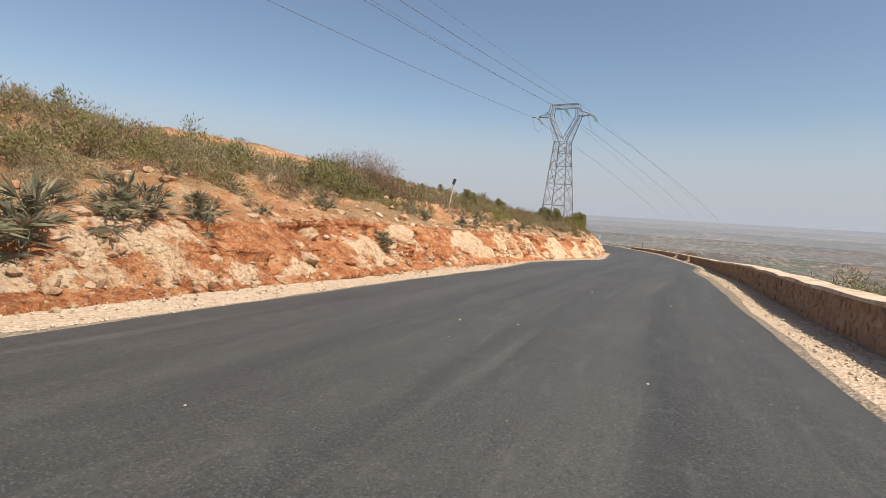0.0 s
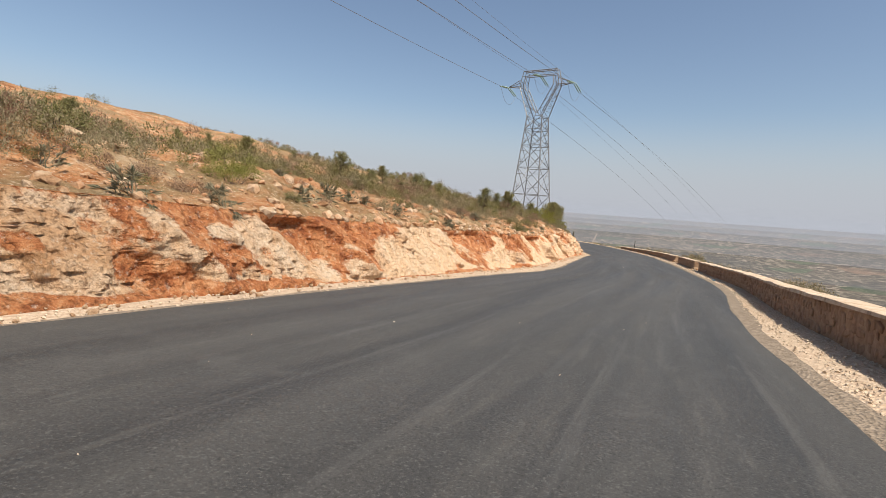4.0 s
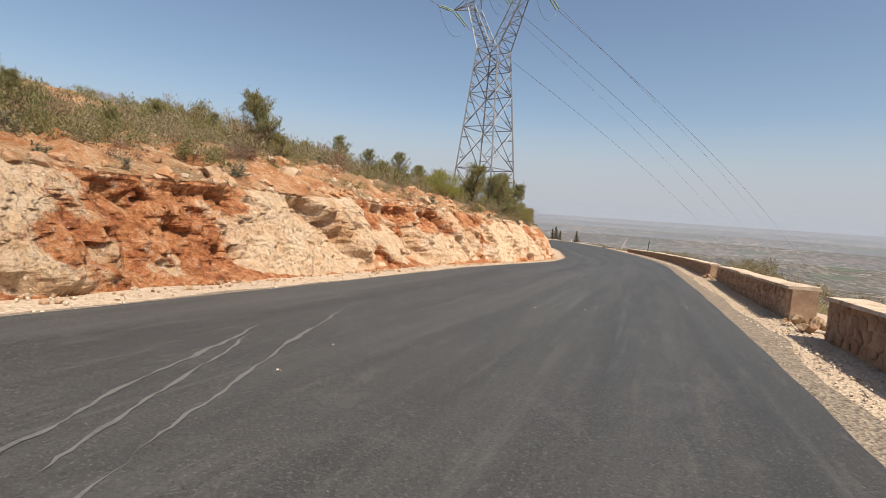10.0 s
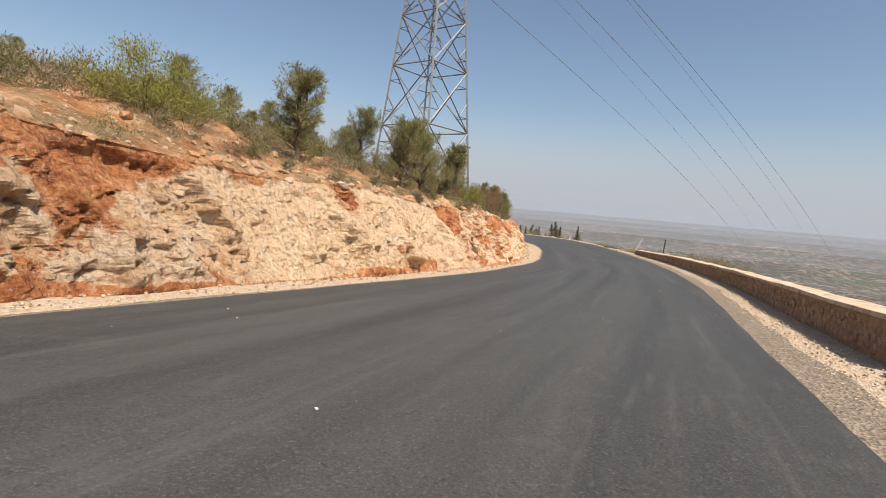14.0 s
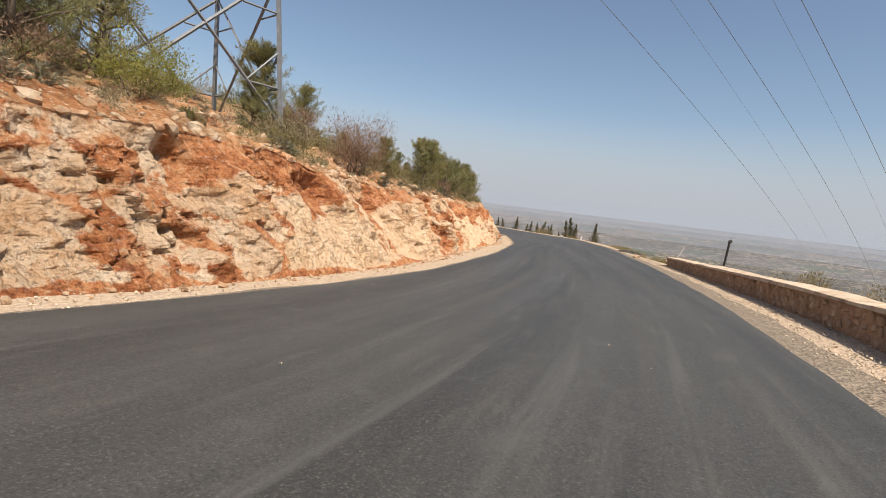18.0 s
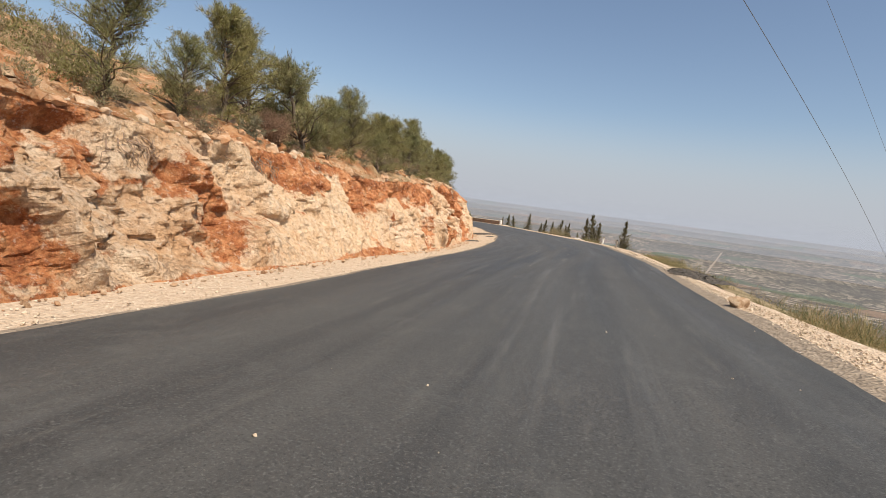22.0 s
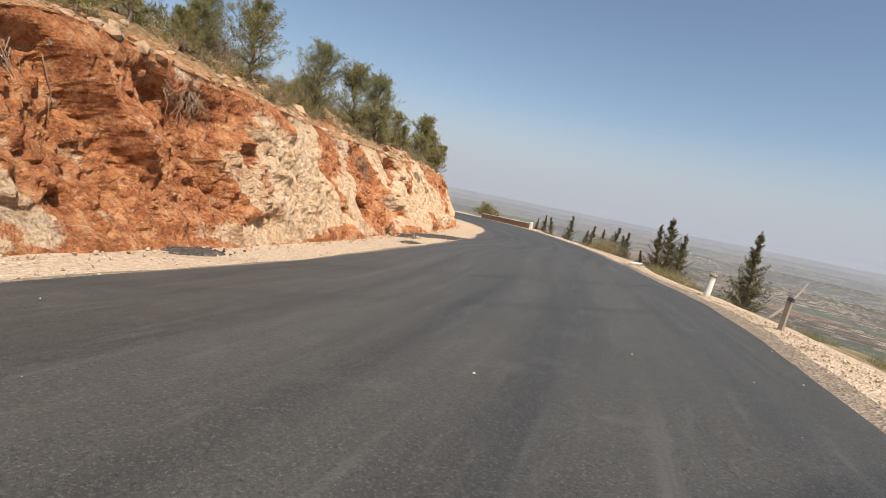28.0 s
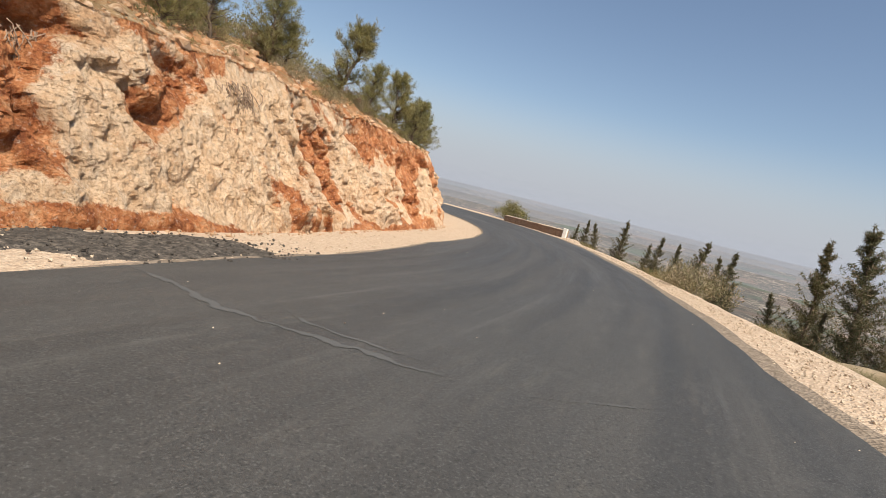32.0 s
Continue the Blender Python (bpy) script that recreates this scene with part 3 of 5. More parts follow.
f1, crack1, f2 = blurred(f1, 8, 6), blurred(crack1, 3, 2), blurred(f2, 3, 3)
WEDGE = fbm((SS - 0.9 * Z) * 0.42 + 4, SS * 0 + 4, 4) - 0.5
CAP = np.clip((VV - np.interp(SS, [0, 25, 30, 48, 58, 100, 120, 200], [0.70, 0.70, 0.60, 0.68, 0.86, 0.84, 0.80, 0.86]) + 1.7 * WEDGE) * 6, 0, 1)
FACE = np.clip((fbm(lean * 0.30 + 8, Z * 0.35 + 3, 3) - np.interp(SS, [0, 30, 100, 160], [0.45, 0.44, 0.47, 0.50])) * 9, 0, 1) * (1 - CAP) * (1 - POCKET)
for s_, w_, z_ in ((67.9, 2.0, 1.2), (84.5, 3.0, 1.5), (100.5, 2.2, 1.7), (108.0, 1.6, 1.5)):
    FACE = np.maximum(FACE, np.exp(-((SS - s_ - 0.4 * Z) / w_) ** 4) * np.clip((z_ - Z) * 4, 0, 1))
FACE = np.maximum(FACE, np.exp(-((SS - 63.0) / 1.5) ** 4) * np.clip((1.6 - Z) * 4, 0, 1))
FACE = np.maximum(FACE, np.exp(-((SS - 121.5 + 0.5 * Z) / 3.4) ** 4) * np.clip((1.7 - Z) * 4, 0, 1))
FACE = np.maximum(FACE, np.exp(-((SS - 163.2 - 0.2 * Z) / 2.6) ** 4) * np.clip((2.6 - Z) * 4, 0, 1))
FACE = np.maximum(FACE, np.exp(-((SS - 149.5 - 0.3 * (1.2 - Z)) / 2.5) ** 4) * np.clip((2.7 - Z) * 4, 0, 1))
ROUGH = (1 - 0.5 * FACE) * (1 - 0.35 * CAP)
fade = np.clip(VV * 5, 0.15, 1) * np.clip((1 - VV) * 6, 0.25, 1)
calm = np.interp(SS, [0, 16, 24, 40, 70, 120], [0.55, 0.5, 0.62, 0.8, 0.9, 1.0])
push = (f1 * 0.74 * (1 - 0.5 * FACE) + (f2 * 0.36 + f3 * 0.20 + f4 * 0.11 + (fbm(SS * 2.2, Z * 2.2, 5) - 0.5) * 0.30 + (fbm(SS * 7.0 + 3, Z * 7.0, 3) - 0.5) * 0.16) * ROUGH) * calm
split = np.clip((fbm(SS * 0.7 + 31, Z * 0.7 + 2, 3) - 0.44) * 6, 0, 1)
push -= (0.26 * np.exp(-crack1 * 18) * (1 - 0.4 * CAP) + 0.16 * np.exp(-crack2 * 13) * ROUGH * (0.25 + 0.75 * split) + 0.07 * np.exp(-crack3 * 9) * ROUGH * split) * calm
push -= 0.32 * POCKET * np.interp(SS, [0, 130, 150], [0.3, 0.5, 1.0]) + 0.10 * CAP * np.clip((0.97 - VV) * 12, 0, 1)
push += FACE * (np.abs(((SS + 0.12 * Z + 0.25 * warp) * 3.3) % 1 - 0.5) - 0.25) * 0.13 + FACE * (fbm(SS * 6, Z * 1.6, 4) - 0.5) * 0.16  # drill grooves
talus = np.clip(1 - Z / (0.10 + 0.75 * np.clip(fbm(SS * 0.3 + 5, SS * 0 + 1, 4) - 0.42, 0, 1) * np.interp(SS, [0, 60, 125, 145], [0.8, 0.7, 0.9, 2.2])), 0, 1)
push += talus * 0.55
push = 0.4 * push + 0.6 * blurred(push, 1, 1)
drop = ((v2 - 0.5) * 0.03 + (v1 - 0.5) * 0.04 + (v3 - 0.5) * 0.02) * fade * ROUGH
P = at(SS, U + push * fade)
P[..., 2] += Z + drop - 0.12 * (1 - VV)
VEIN = 1 - np.abs(2 * fbm((SS + 0.8 * Z) * 0.5 + 3, (Z - 0.25 * SS) * 0.5, 5) - 1) * np.interp(SS, [0, 50, 90, 140, 200], [6.0, 9.0, 14.0, 9.0, 8.0])
EARTH = np.clip(np.clip(VEIN, 0, 1) ** 1.5 * (1 - 0.8 * FACE) + np.interp(SS, [0, 130, 145], [0.5, 0.5, 0.66]) * POCKET + (v2 < 0.10) * 0.5 * ROUGH + 0.72 * CAP * np.clip((fbm(SS * 0.22 + 9, Z * 0.3, 3) - 0.30) * 8, 0.25, 1) + 0.5 * np.exp(-crack1 * 10) + 0.9 * (talus > 0.02) * np.clip(talus * 6, 0, 1) + np.interp(SS, [0, 12, 20, 28], [0.34, 0.30, 0.12, 0.0]), 0, 1)
# patches of earth blend over about a block
for axis in (0, 1):
    for k in range(2):
        EARTH = (EARTH + np.roll(EARTH, 1, axis) + np.roll(EARTH, -1, axis)) / 3
LIP = P[:, -1].copy()
link("cliff", grid_mesh("cliff", P, CLIFF, None, {"earth": EARTH, "face": FACE}, False), None, "cut rock face of cream limestone, orange rock and red earth", kind="structure")

LEVEL = -150.0
# the hillside above it
s2 = s[::5]
steps = np.concatenate([[0.0, 0.25, 0.6, 1.0], np.geomspace(1.5, 58, 56), [75.0, 120.0]])
SH, DH = np.meshgrid(s2, steps, indexing="ij")
lip_u = cliff_foot(SH) - cliff_slope(SH) * cliff_height(SH)
PH = hill_at(SH, lip_u - DH)
near = np.clip(DH / 1.6, 0, 1)[..., None]
shift = LIP[::5][:, None] - PH[:, :1]
PH = PH + shift * (1 - near)
PH[:, 1:, 2] += ((facets(SH * 0.9, DH * 0.9, 21)[0] * 0.22 + facets(SH * 2.4, DH * 2.4, 57)[0] * 0.10) * np.clip(DH / 0.8, 0, 1) * np.clip(1 - DH / 14, 0, 1))[:, 1:]
PH[:, 0] = LIP[::5] + np.array([0, 0, -0.02])
PH[:, -2, 2] -= 30
PH[:, -1, 2] = LEVEL - 4
link("hillside", grid_mesh("hillside", PH, HILL), None, "dry stony hillside of red soil and limestone", kind="structure")

def drop_at(away):
    """How far the ground has fallen below the road, so many metres beyond the verge."""
    return np.interp(away, [0, 0.4, 5, 9, 60, 340], [0.0, 0.12, 1.45, 3.8, 37.0, 155.0])


# the drop on the other side, down to the plain
steps = np.concatenate([[0.0, 0.3, 0.7], np.geomspace(1.2, 340, 40)])
s3 = np.arange(-60, 258, 1.5)
SO, DO = np.meshgrid(s3, steps, indexing="ij")
PO = at(np.clip(SO, -60, 229), outer_line(SO) + DO)
fall = drop_at(DO)
PO[..., 2] += -0.05 - fall + (fbm(SO * 0.25, DO * 0.25, 4) - 0.5) * np.clip(DO, 0, 3) * 0.5
PO[:, 0] = at(np.clip(s3, -60, 229), outer_line(s3))
PO[:, 0, 2] -= 0.05
link("ground_outer", grid_mesh("ground_outer", PO, OUTER), None, "steep scrubby slope falling to the plain", kind="structure")

ring = np.geomspace(1, 4900, 44)
ang = np.linspace(0, 2 * np.pi, 97)
RR, AA = np.meshgrid(ring, ang, indexing="ij")
flat = np.stack([RR * np.sin(AA), 80 + RR * np.cos(AA), LEVEL + 195 * np.clip((RR - 1900) / 3000, 0, 1) ** 1.5], -1)
link("ground_plain", grid_mesh("ground_plain", flat, PLAIN), None, "hazy farmland plain far below", kind="structure")


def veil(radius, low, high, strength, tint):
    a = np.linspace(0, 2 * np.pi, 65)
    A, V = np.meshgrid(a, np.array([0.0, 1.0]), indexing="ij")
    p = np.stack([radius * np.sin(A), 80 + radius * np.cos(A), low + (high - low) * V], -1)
    ob = link("backdrop", grid_mesh("backdrop", p, haze_glow_material(strength, tint), np.stack([A / 6.3, V], -1)), None, "glowing see-through sheet painting haze over the distance", kind="structure")
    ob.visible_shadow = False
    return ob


# rings of glowing sheet stand in for the haze of distance
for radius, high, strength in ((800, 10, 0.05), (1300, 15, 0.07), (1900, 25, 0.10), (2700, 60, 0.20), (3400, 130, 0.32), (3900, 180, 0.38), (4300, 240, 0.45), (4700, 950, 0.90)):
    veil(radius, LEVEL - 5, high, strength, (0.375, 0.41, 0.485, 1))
# a straight pale track across the plain
k = np.linspace(0, 1, 20)[:, None]
track = np.stack([-60 + 60 * k + np.array([[-4.0, 4.0]]), 1480 + 1750 * k + np.zeros((1, 2)), LEVEL + 4.0 + 195 * np.clip((1400 + 1750 * k + np.zeros((1, 2)) - 1900) / 3000, 0, 1) ** 1.5], -1)
link("track", grid_mesh("track", track, DIRT), None, "straight pale dirt track across the plain", kind="structure")

CLIFF_S = s


# ---- the low wall beside the drop ----
def wall_line(s):
    return np.interp(s, [0, 7, 15, 27, 41, 51, 61, 70, 80, 87, 100, 116, 198, 212], [2.6, 2.5, 2.35, 2.05, 2.05, 2.1, 2.3, 2.6, 2.7, 2.9, 3.0, 2.9, 2.5, 2.2])


def wall_tall(s):
    return np.interp(s, [0, 60, 80, 100, 116, 198], [0.62, 0.60, 0.56, 0.48, 0.31, 0.6])


WALLS = ((-26.0, 58.4), (60.4, 72.6), (74.8, 113.6), (198.0, 213.0))


def swept(s, profile):
    """A bar along the wall's line; profile: (u, z) corners in order, each a function of s."""
    pts = np.stack([at(s, a(s), b(s)) for a, b in profile], 1)
    n, m = pts.shape[:2]
    i = np.arange(n * m).reshape(n, m)
    j = np.roll(i, -1, axis=1)
    faces = [np.stack([i[:-1], i[1:], j[1:], j[:-1]], -1).reshape(-1, 4)]
    for e in (0, n - 1):
        faces.append(np.array([[i[e, 0], i[e, 1], i[e, 2], i[e, 3]]]))
    return pts.reshape(-1, 3), np.concatenate(faces)


wall_obs = []
for a, b in WALLS:
    s = np.arange(a, b + 0.01, 0.35)
    wob = lambda q, k: (fbm(q * 0.8 + k, q * 0 + k, 4) - 0.5) * 0.06
    core = swept(s, [(lambda q: wall_line(q) + 0.03, lambda q: -0.2 + 0 * q), (lambda q: wall_line(q) + 0.03, lambda q: wall_tall(q) - 0.055), (lambda q: wall_line(q) + 0.42, lambda q: wall_tall(q) - 0.055), (lambda q: wall_line(q) + 0.42, lambda q: -1.2 + 0 * q)])
    wall = link("wall", mesh_from("wall", *core, MORTAR), None, "low roadside wall of brown stones with a cream coping", "wall", "roadside walls", "structure")
    cap = swept(s, [(lambda q: wall_line(q) - 0.03 + wob(q, 4), lambda q: wall_tall(q) - 0.06), (lambda q: wall_line(q) - 0.02 + wob(q, 4), lambda q: wall_tall(q) + wob(q, 9)), (lambda q: wall_line(q) + 0.45, lambda q: wall_tall(q) + wob(q, 13)), (lambda q: wall_line(q) + 0.46, lambda q: wall_tall(q) - 0.06)])
    link("coping", mesh_from("coping", *cap, COPING), wall, "weathered cream concrete coping")
    wall_obs.append((a, b, wall))

# ---- pylon and its lines ----
LINE = radians(18.0)  # its body is turned 18 degrees to the right of +y
PYLON = np.array([-8.0, 100.4, -2.95])


def bar(parent, name, p, q, r, material, label=""):
    v, f = tube(np.array([p, q]), [r, r], 4)
    f = np.concatenate([f, [[3, 2, 1, 0], [4, 5, 6, 7]]])
    return link(name, mesh_from(name, v, f, material), parent, label)


def pylon():
    top = tagged(new("pylon"), "tall galvanised steel lattice pylon on the hillside", "pylon")
    top.matrix_world = Matrix.Translation(PYLON) @ Matrix.Rotation(-LINE, 4, "Z")
    waist, half0, half1 = 16.6, 2.45, 1.20
    corner = lambda z, a, b: np.array([a * (half0 + (half1 - half0) * z / waist), b * (half0 + (half1 - half0) * z / waist), z])
    for a in (-1, 1):
        for b in (-1, 1):
            bar(top, "leg", corner(-1.0, a, b), corner(waist, a, b), 0.085, STEEL)
    levels = [0.6, 5.0, 9.0, 12.3, 14.7, waist]
    for k in range(5):
        lo, hi = levels[k], levels[k + 1]
        for (a, b), (c, e) in (((-1, -1), (1, -1)), ((1, -1), (1, 1)), ((1, 1), (-1, 1)), ((-1, 1), (-1, -1))):
            bar(top, "brace", corner(lo, a, b), corner(hi, c, e), 0.05, STEEL)
            bar(top, "brace", corner(lo, c, e), corner(hi, a, b), 0.05, STEEL)
            bar(top, "brace", corner(hi, a, b), corner(hi, c, e), 0.045, STEEL)
            mid = (lo + hi) / 2
            centre = (corner(mid, a, b) + corner(mid, c, e)) / 2
            for x, y in ((a, b), (c, e)):
                q = (corner(lo, x, y) * 0.5 + centre * 0.5)
                bar(top, "brace", corner(lo + (mid - lo) * 0.5, x, y), q, 0.03, STEEL)
                bar(top, "brace", corner(mid, x, y), q, 0.03, STEEL)
                q = (corner(hi, x, y) * 0.5 + centre * 0.5)
                bar(top, "brace", corner(mid + (hi - mid) * 0.5, x, y), q, 0.03, STEEL)
    for side in (-1, 1):
        lower = [np.array([side * x, y, z]) for x, y, z in ((0.10, 0.6, waist + 0.5), (1.20, 1.20, waist))]
        upper = [np.array([side * x, 0.55, z]) for x, z in ((2.3, 21.2), (3.15, 21.2))]
        crown = [np.array([side * x, 0.4, z]) for x, z in ((2.1, 22.7), (2.7, 23.45))]
        flip = np.array([1, -1, 1])
        for y in (1, -1):
            g = np.array([1, y, 1])
            bar(top, "column_chord", lower[0] * g, upper[0] * g, 0.06, STEEL)
            bar(top, "column_chord", lower[1] * g, upper[1] * g, 0.07, STEEL)
            bar(top, "column_chord", upper[0] * g, crown[0] * g, 0.06, STEEL)
            bar(top, "column_chord", upper[1] * g, crown[1] * g, 0.06, STEEL)
            for k in range(6):
                i0, i1 = lower[0] + (upper[0] - lower[0]) * k / 6, lower[0] + (upper[0] - lower[0]) * (k + 1) / 6
                o0, o1 = lower[1] + (upper[1] - lower[1]) * k / 6, lower[1] + (upper[1] - lower[1]) * (k + 1) / 6
                bar(top, "brace", (i0 if k % 2 else o0) * g, (o1 if k % 2 else i1) * g, 0.035, STEEL)
                bar(top, "brace", i1 * g, o1 * g, 0.03, STEEL)
            for k in range(3):
                i0, i1 = upper[0] + (crown[0] - upper[0]) * k / 3, upper[0] + (crown[0] - upper[0]) * (k + 1) / 3
                o0, o1 = upper[1] + (crown[1] - upper[1]) * k / 3, upper[1] + (crown[1] - upper[1]) * (k + 1) / 3
                bar(top, "brace", (i0 if k % 2 else o0) * g, (o1 if k % 2 else i1) * g, 0.035, STEEL)
            tip = np.array([side * 5.3, 0, 21.35])
            bar(top, "cross_arm", upper[1] * g, tip, 0.06, STEEL)
            bar(top, "cross_arm", (upper[1] + np.array([-0.1 * side, 0, 0.95])) * g, tip, 0.05, STEEL)
            bar(top, "brace", (upper[1] + np.array([0.7 * side, -0.2, 0.05])) * g, (upper[1] + np.array([-0.05 * side, 0, 0.8])) * g, 0.03, STEEL)
        for k in range(5):
            a = lower[1] + (upper[1] - lower[1]) * (k + 1) / 6
            bar(top, "brace", a, a * flip, 0.03, STEEL)
    for z, w, y in ((23.45, 2.7, 0.4), (22.7, 2.1, 0.4)):
        for g in (-1, 1):
            bar(top, "top_beam", (-w, g * y, z), (w, g * y, z), 0.06, STEEL)
    for k in range(8):
        x0, x1 = -2.4 + 0.6 * k, -1.8 + 0.6 * k
        for g in (-1, 1):
            bar(top, "brace", (x0, g * 0.4, 22.7 if k % 2 else 23.45), (x1, g * 0.4, 23.45 if k % 2 else 22.7), 0.03, STEEL)
        bar(top, "brace", (x0, -0.4, 23.45), (x1, 0.4, 23.45), 0.03, STEEL)
    return top


tower = pylon()
bpy.context.view_layer.update()
TM = tower.matrix_world
HOLD = {"left": (-5.3, 21.35), "centre": (0.0, 22.7), "right": (5.3, 21.35)}


def insulator(start, end):
    n = 15
    pts, rad = [], []
    for k in range(n):
        for off, r in ((0.0, 0.03), (0.2, 0.085), (0.55, 0.075), (0.7, 0.03)):
            q = (k + off) / n
            pts.append(np.array(start) * (1 - q) + np.array(end) * q)
            rad.append(r)
    v, f = tube(pts, rad, 8)
    link("insulator_string", mesh_from("insulator_string", v, f, GLASS, True), None, "pale green glass insulator string on the pylon", "insulator", "insulators of the pylon")


def cable(name, a, b, sag, r, label, group, n=40):
    k = np.linspace(0, 1, n)[:, None]
    p = np.asarray(a) * (1 - k) + np.asarray(b) * k
    p[:, 2] -= sag * 4 * (k * (1 - k))[:, 0]
    v, f = tube(p, np.full(n, r), 5)
    link(name, mesh_from(name, v, f, WIRE, True), None, label, "cable", group)


for key, (x, z) in HOLD.items():
    ends = []
    for way in (-1, 1):
        a = TM @ Vector((x, 0.15 * way, z - 0.15))
        for pair in (-0.16, 0.16):
            insulator(TM @ Vector((x + pair, 0.2 * way, z - 0.15)), TM @ Vector((x + pair, 2.4 * way, z - 0.15 - (0.75 if way > 0 else 0.2))))
        e = TM @ Vector((x, 2.5 * way, z - 0.15 - (0.8 if way > 0 else 0.22)))
        ends.append(e)
        if way > 0:
            turned = Matrix.Translation(PYLON) @ Matrix.Rotation(-radians(20.6), 4, "Z")
            far = turned @ Vector((x * 3.8, 420.0, z - 115.0))
            cable("power_line", e, far, -17.0, 0.025, "dark power cable running down to the plain", "power lines")
        else:
            far = Matrix.Translation(PYLON) @ Matrix.Rotation(-radians(12.0), 4, "Z") @ Vector((x * 0.8, -240.0, z + 2.5))
            cable("power_line", e, far, 4.0, 0.026, "dark power cable running back over the hillside", "power lines")
    if key != "centre":
        crown = TM @ Vector((0.5 * x, 0.0, 23.45))
        cable("earth_wire", crown, Matrix.Translation(PYLON) @ Matrix.Rotation(-radians(20.6), 4, "Z") @ Vector((2.2 * x, 420.0, -88.0)), -15.0, 0.014, "thin earth wire running down to the plain", "earth wires")
        cable("earth_wire", crown, Matrix.Translation(PYLON) @ Matrix.Rotation(-radians(12.0), 4, "Z") @ Vector((0.45 * x, -240.0, 26.0)), 3.0, 0.014, "thin earth wire running back over the hillside", "earth wires")
    cable("jumper_cable", ends[0], ends[1], 1.9, 0.018, "slack jumper cable looping under the pylon's arm", "jumper cables", 20)

ROOT = bark_material("dry_root", (0.17, 0.11, 0.075), (0.38, 0.27, 0.19))

# ---- plants ----
def cards(centres, n, spread, length, width, rng, up=0.3, flat=1.0):
    """Small pointed leaves round each centre."""
    c = np.repeat(np.asarray(centres, float), n, axis=0)
    m = len(c)
    off = rng.normal(size=(m, 3))
    off /= np.linalg.norm(off, axis=1)[:, None]
    place = c + off * (np.repeat(np.broadcast_to(spread, (len(centres),)), n) * rng.random(m) ** 0.45)[:, None] * np.array([1, 1, flat])
    d = off * 0.7 + rng.normal(size=(m, 3)) * 0.6 + np.array([0, 0, up])
    d /= np.linalg.norm(d, axis=1)[:, None]
    w = np.cross(d, rng.normal(size=(m, 3)))
    w /= np.linalg.norm(w, axis=1)[:, None] + 1e-9
    ln = (length * rng.uniform(0.6, 1.3, m))[:, None]
    wd = (width * rng.uniform(0.6, 1.3, m))[:, None]
    v = np.stack([place - w * wd, place + w * wd, place + d * ln], 1).reshape(-1, 3)
    return v, np.arange(m * 3).reshape(m, 3)


def limb(a, b, r0, r1, rng, bend=0.12, n=5):
    k = np.linspace(0, 1, n)[:, None]
    p = np.asarray(a) * (1 - k) + np.asarray(b) * k
    ln = np.linalg.norm(np.asarray(b) - np.asarray(a))
    p[1:-1] += rng.normal(size=(n - 2, 3)) * bend * ln * 0.4
    return tube(p, np.linspace(r0, r1, n), 5)


def needles(base, way, n, length, width, spread, rng):
    """Thin needles that bristle from short twigs: one row of base and way for each twig."""
    c, d = np.repeat(base, n, axis=0), np.repeat(way, n, axis=0)
    m = len(c)
    k = rng.random((m, 1))
    out = rng.normal(size=(m, 3))
    tilt = d / (np.linalg.norm(d, axis=1)[:, None] + 1e-9) * 0.75 + out * 0.55 + np.array([0, 0, 0.25])
    tilt /= np.linalg.norm(tilt, axis=1)[:, None]
    side = np.cross(tilt, rng.normal(size=(m, 3)))
    side /= np.linalg.norm(side, axis=1)[:, None] + 1e-9
    p = c + d * k + out * spread
    ln, wd = length * rng.uniform(0.6, 1.25, (m, 1)), width * rng.uniform(0.7, 1.3, (m, 1))
    v = np.stack([p - side * wd, p + side * wd, p + tilt * ln], 1).reshape(-1, 3)
    return v, np.arange(m * 3).reshape(m, 3)


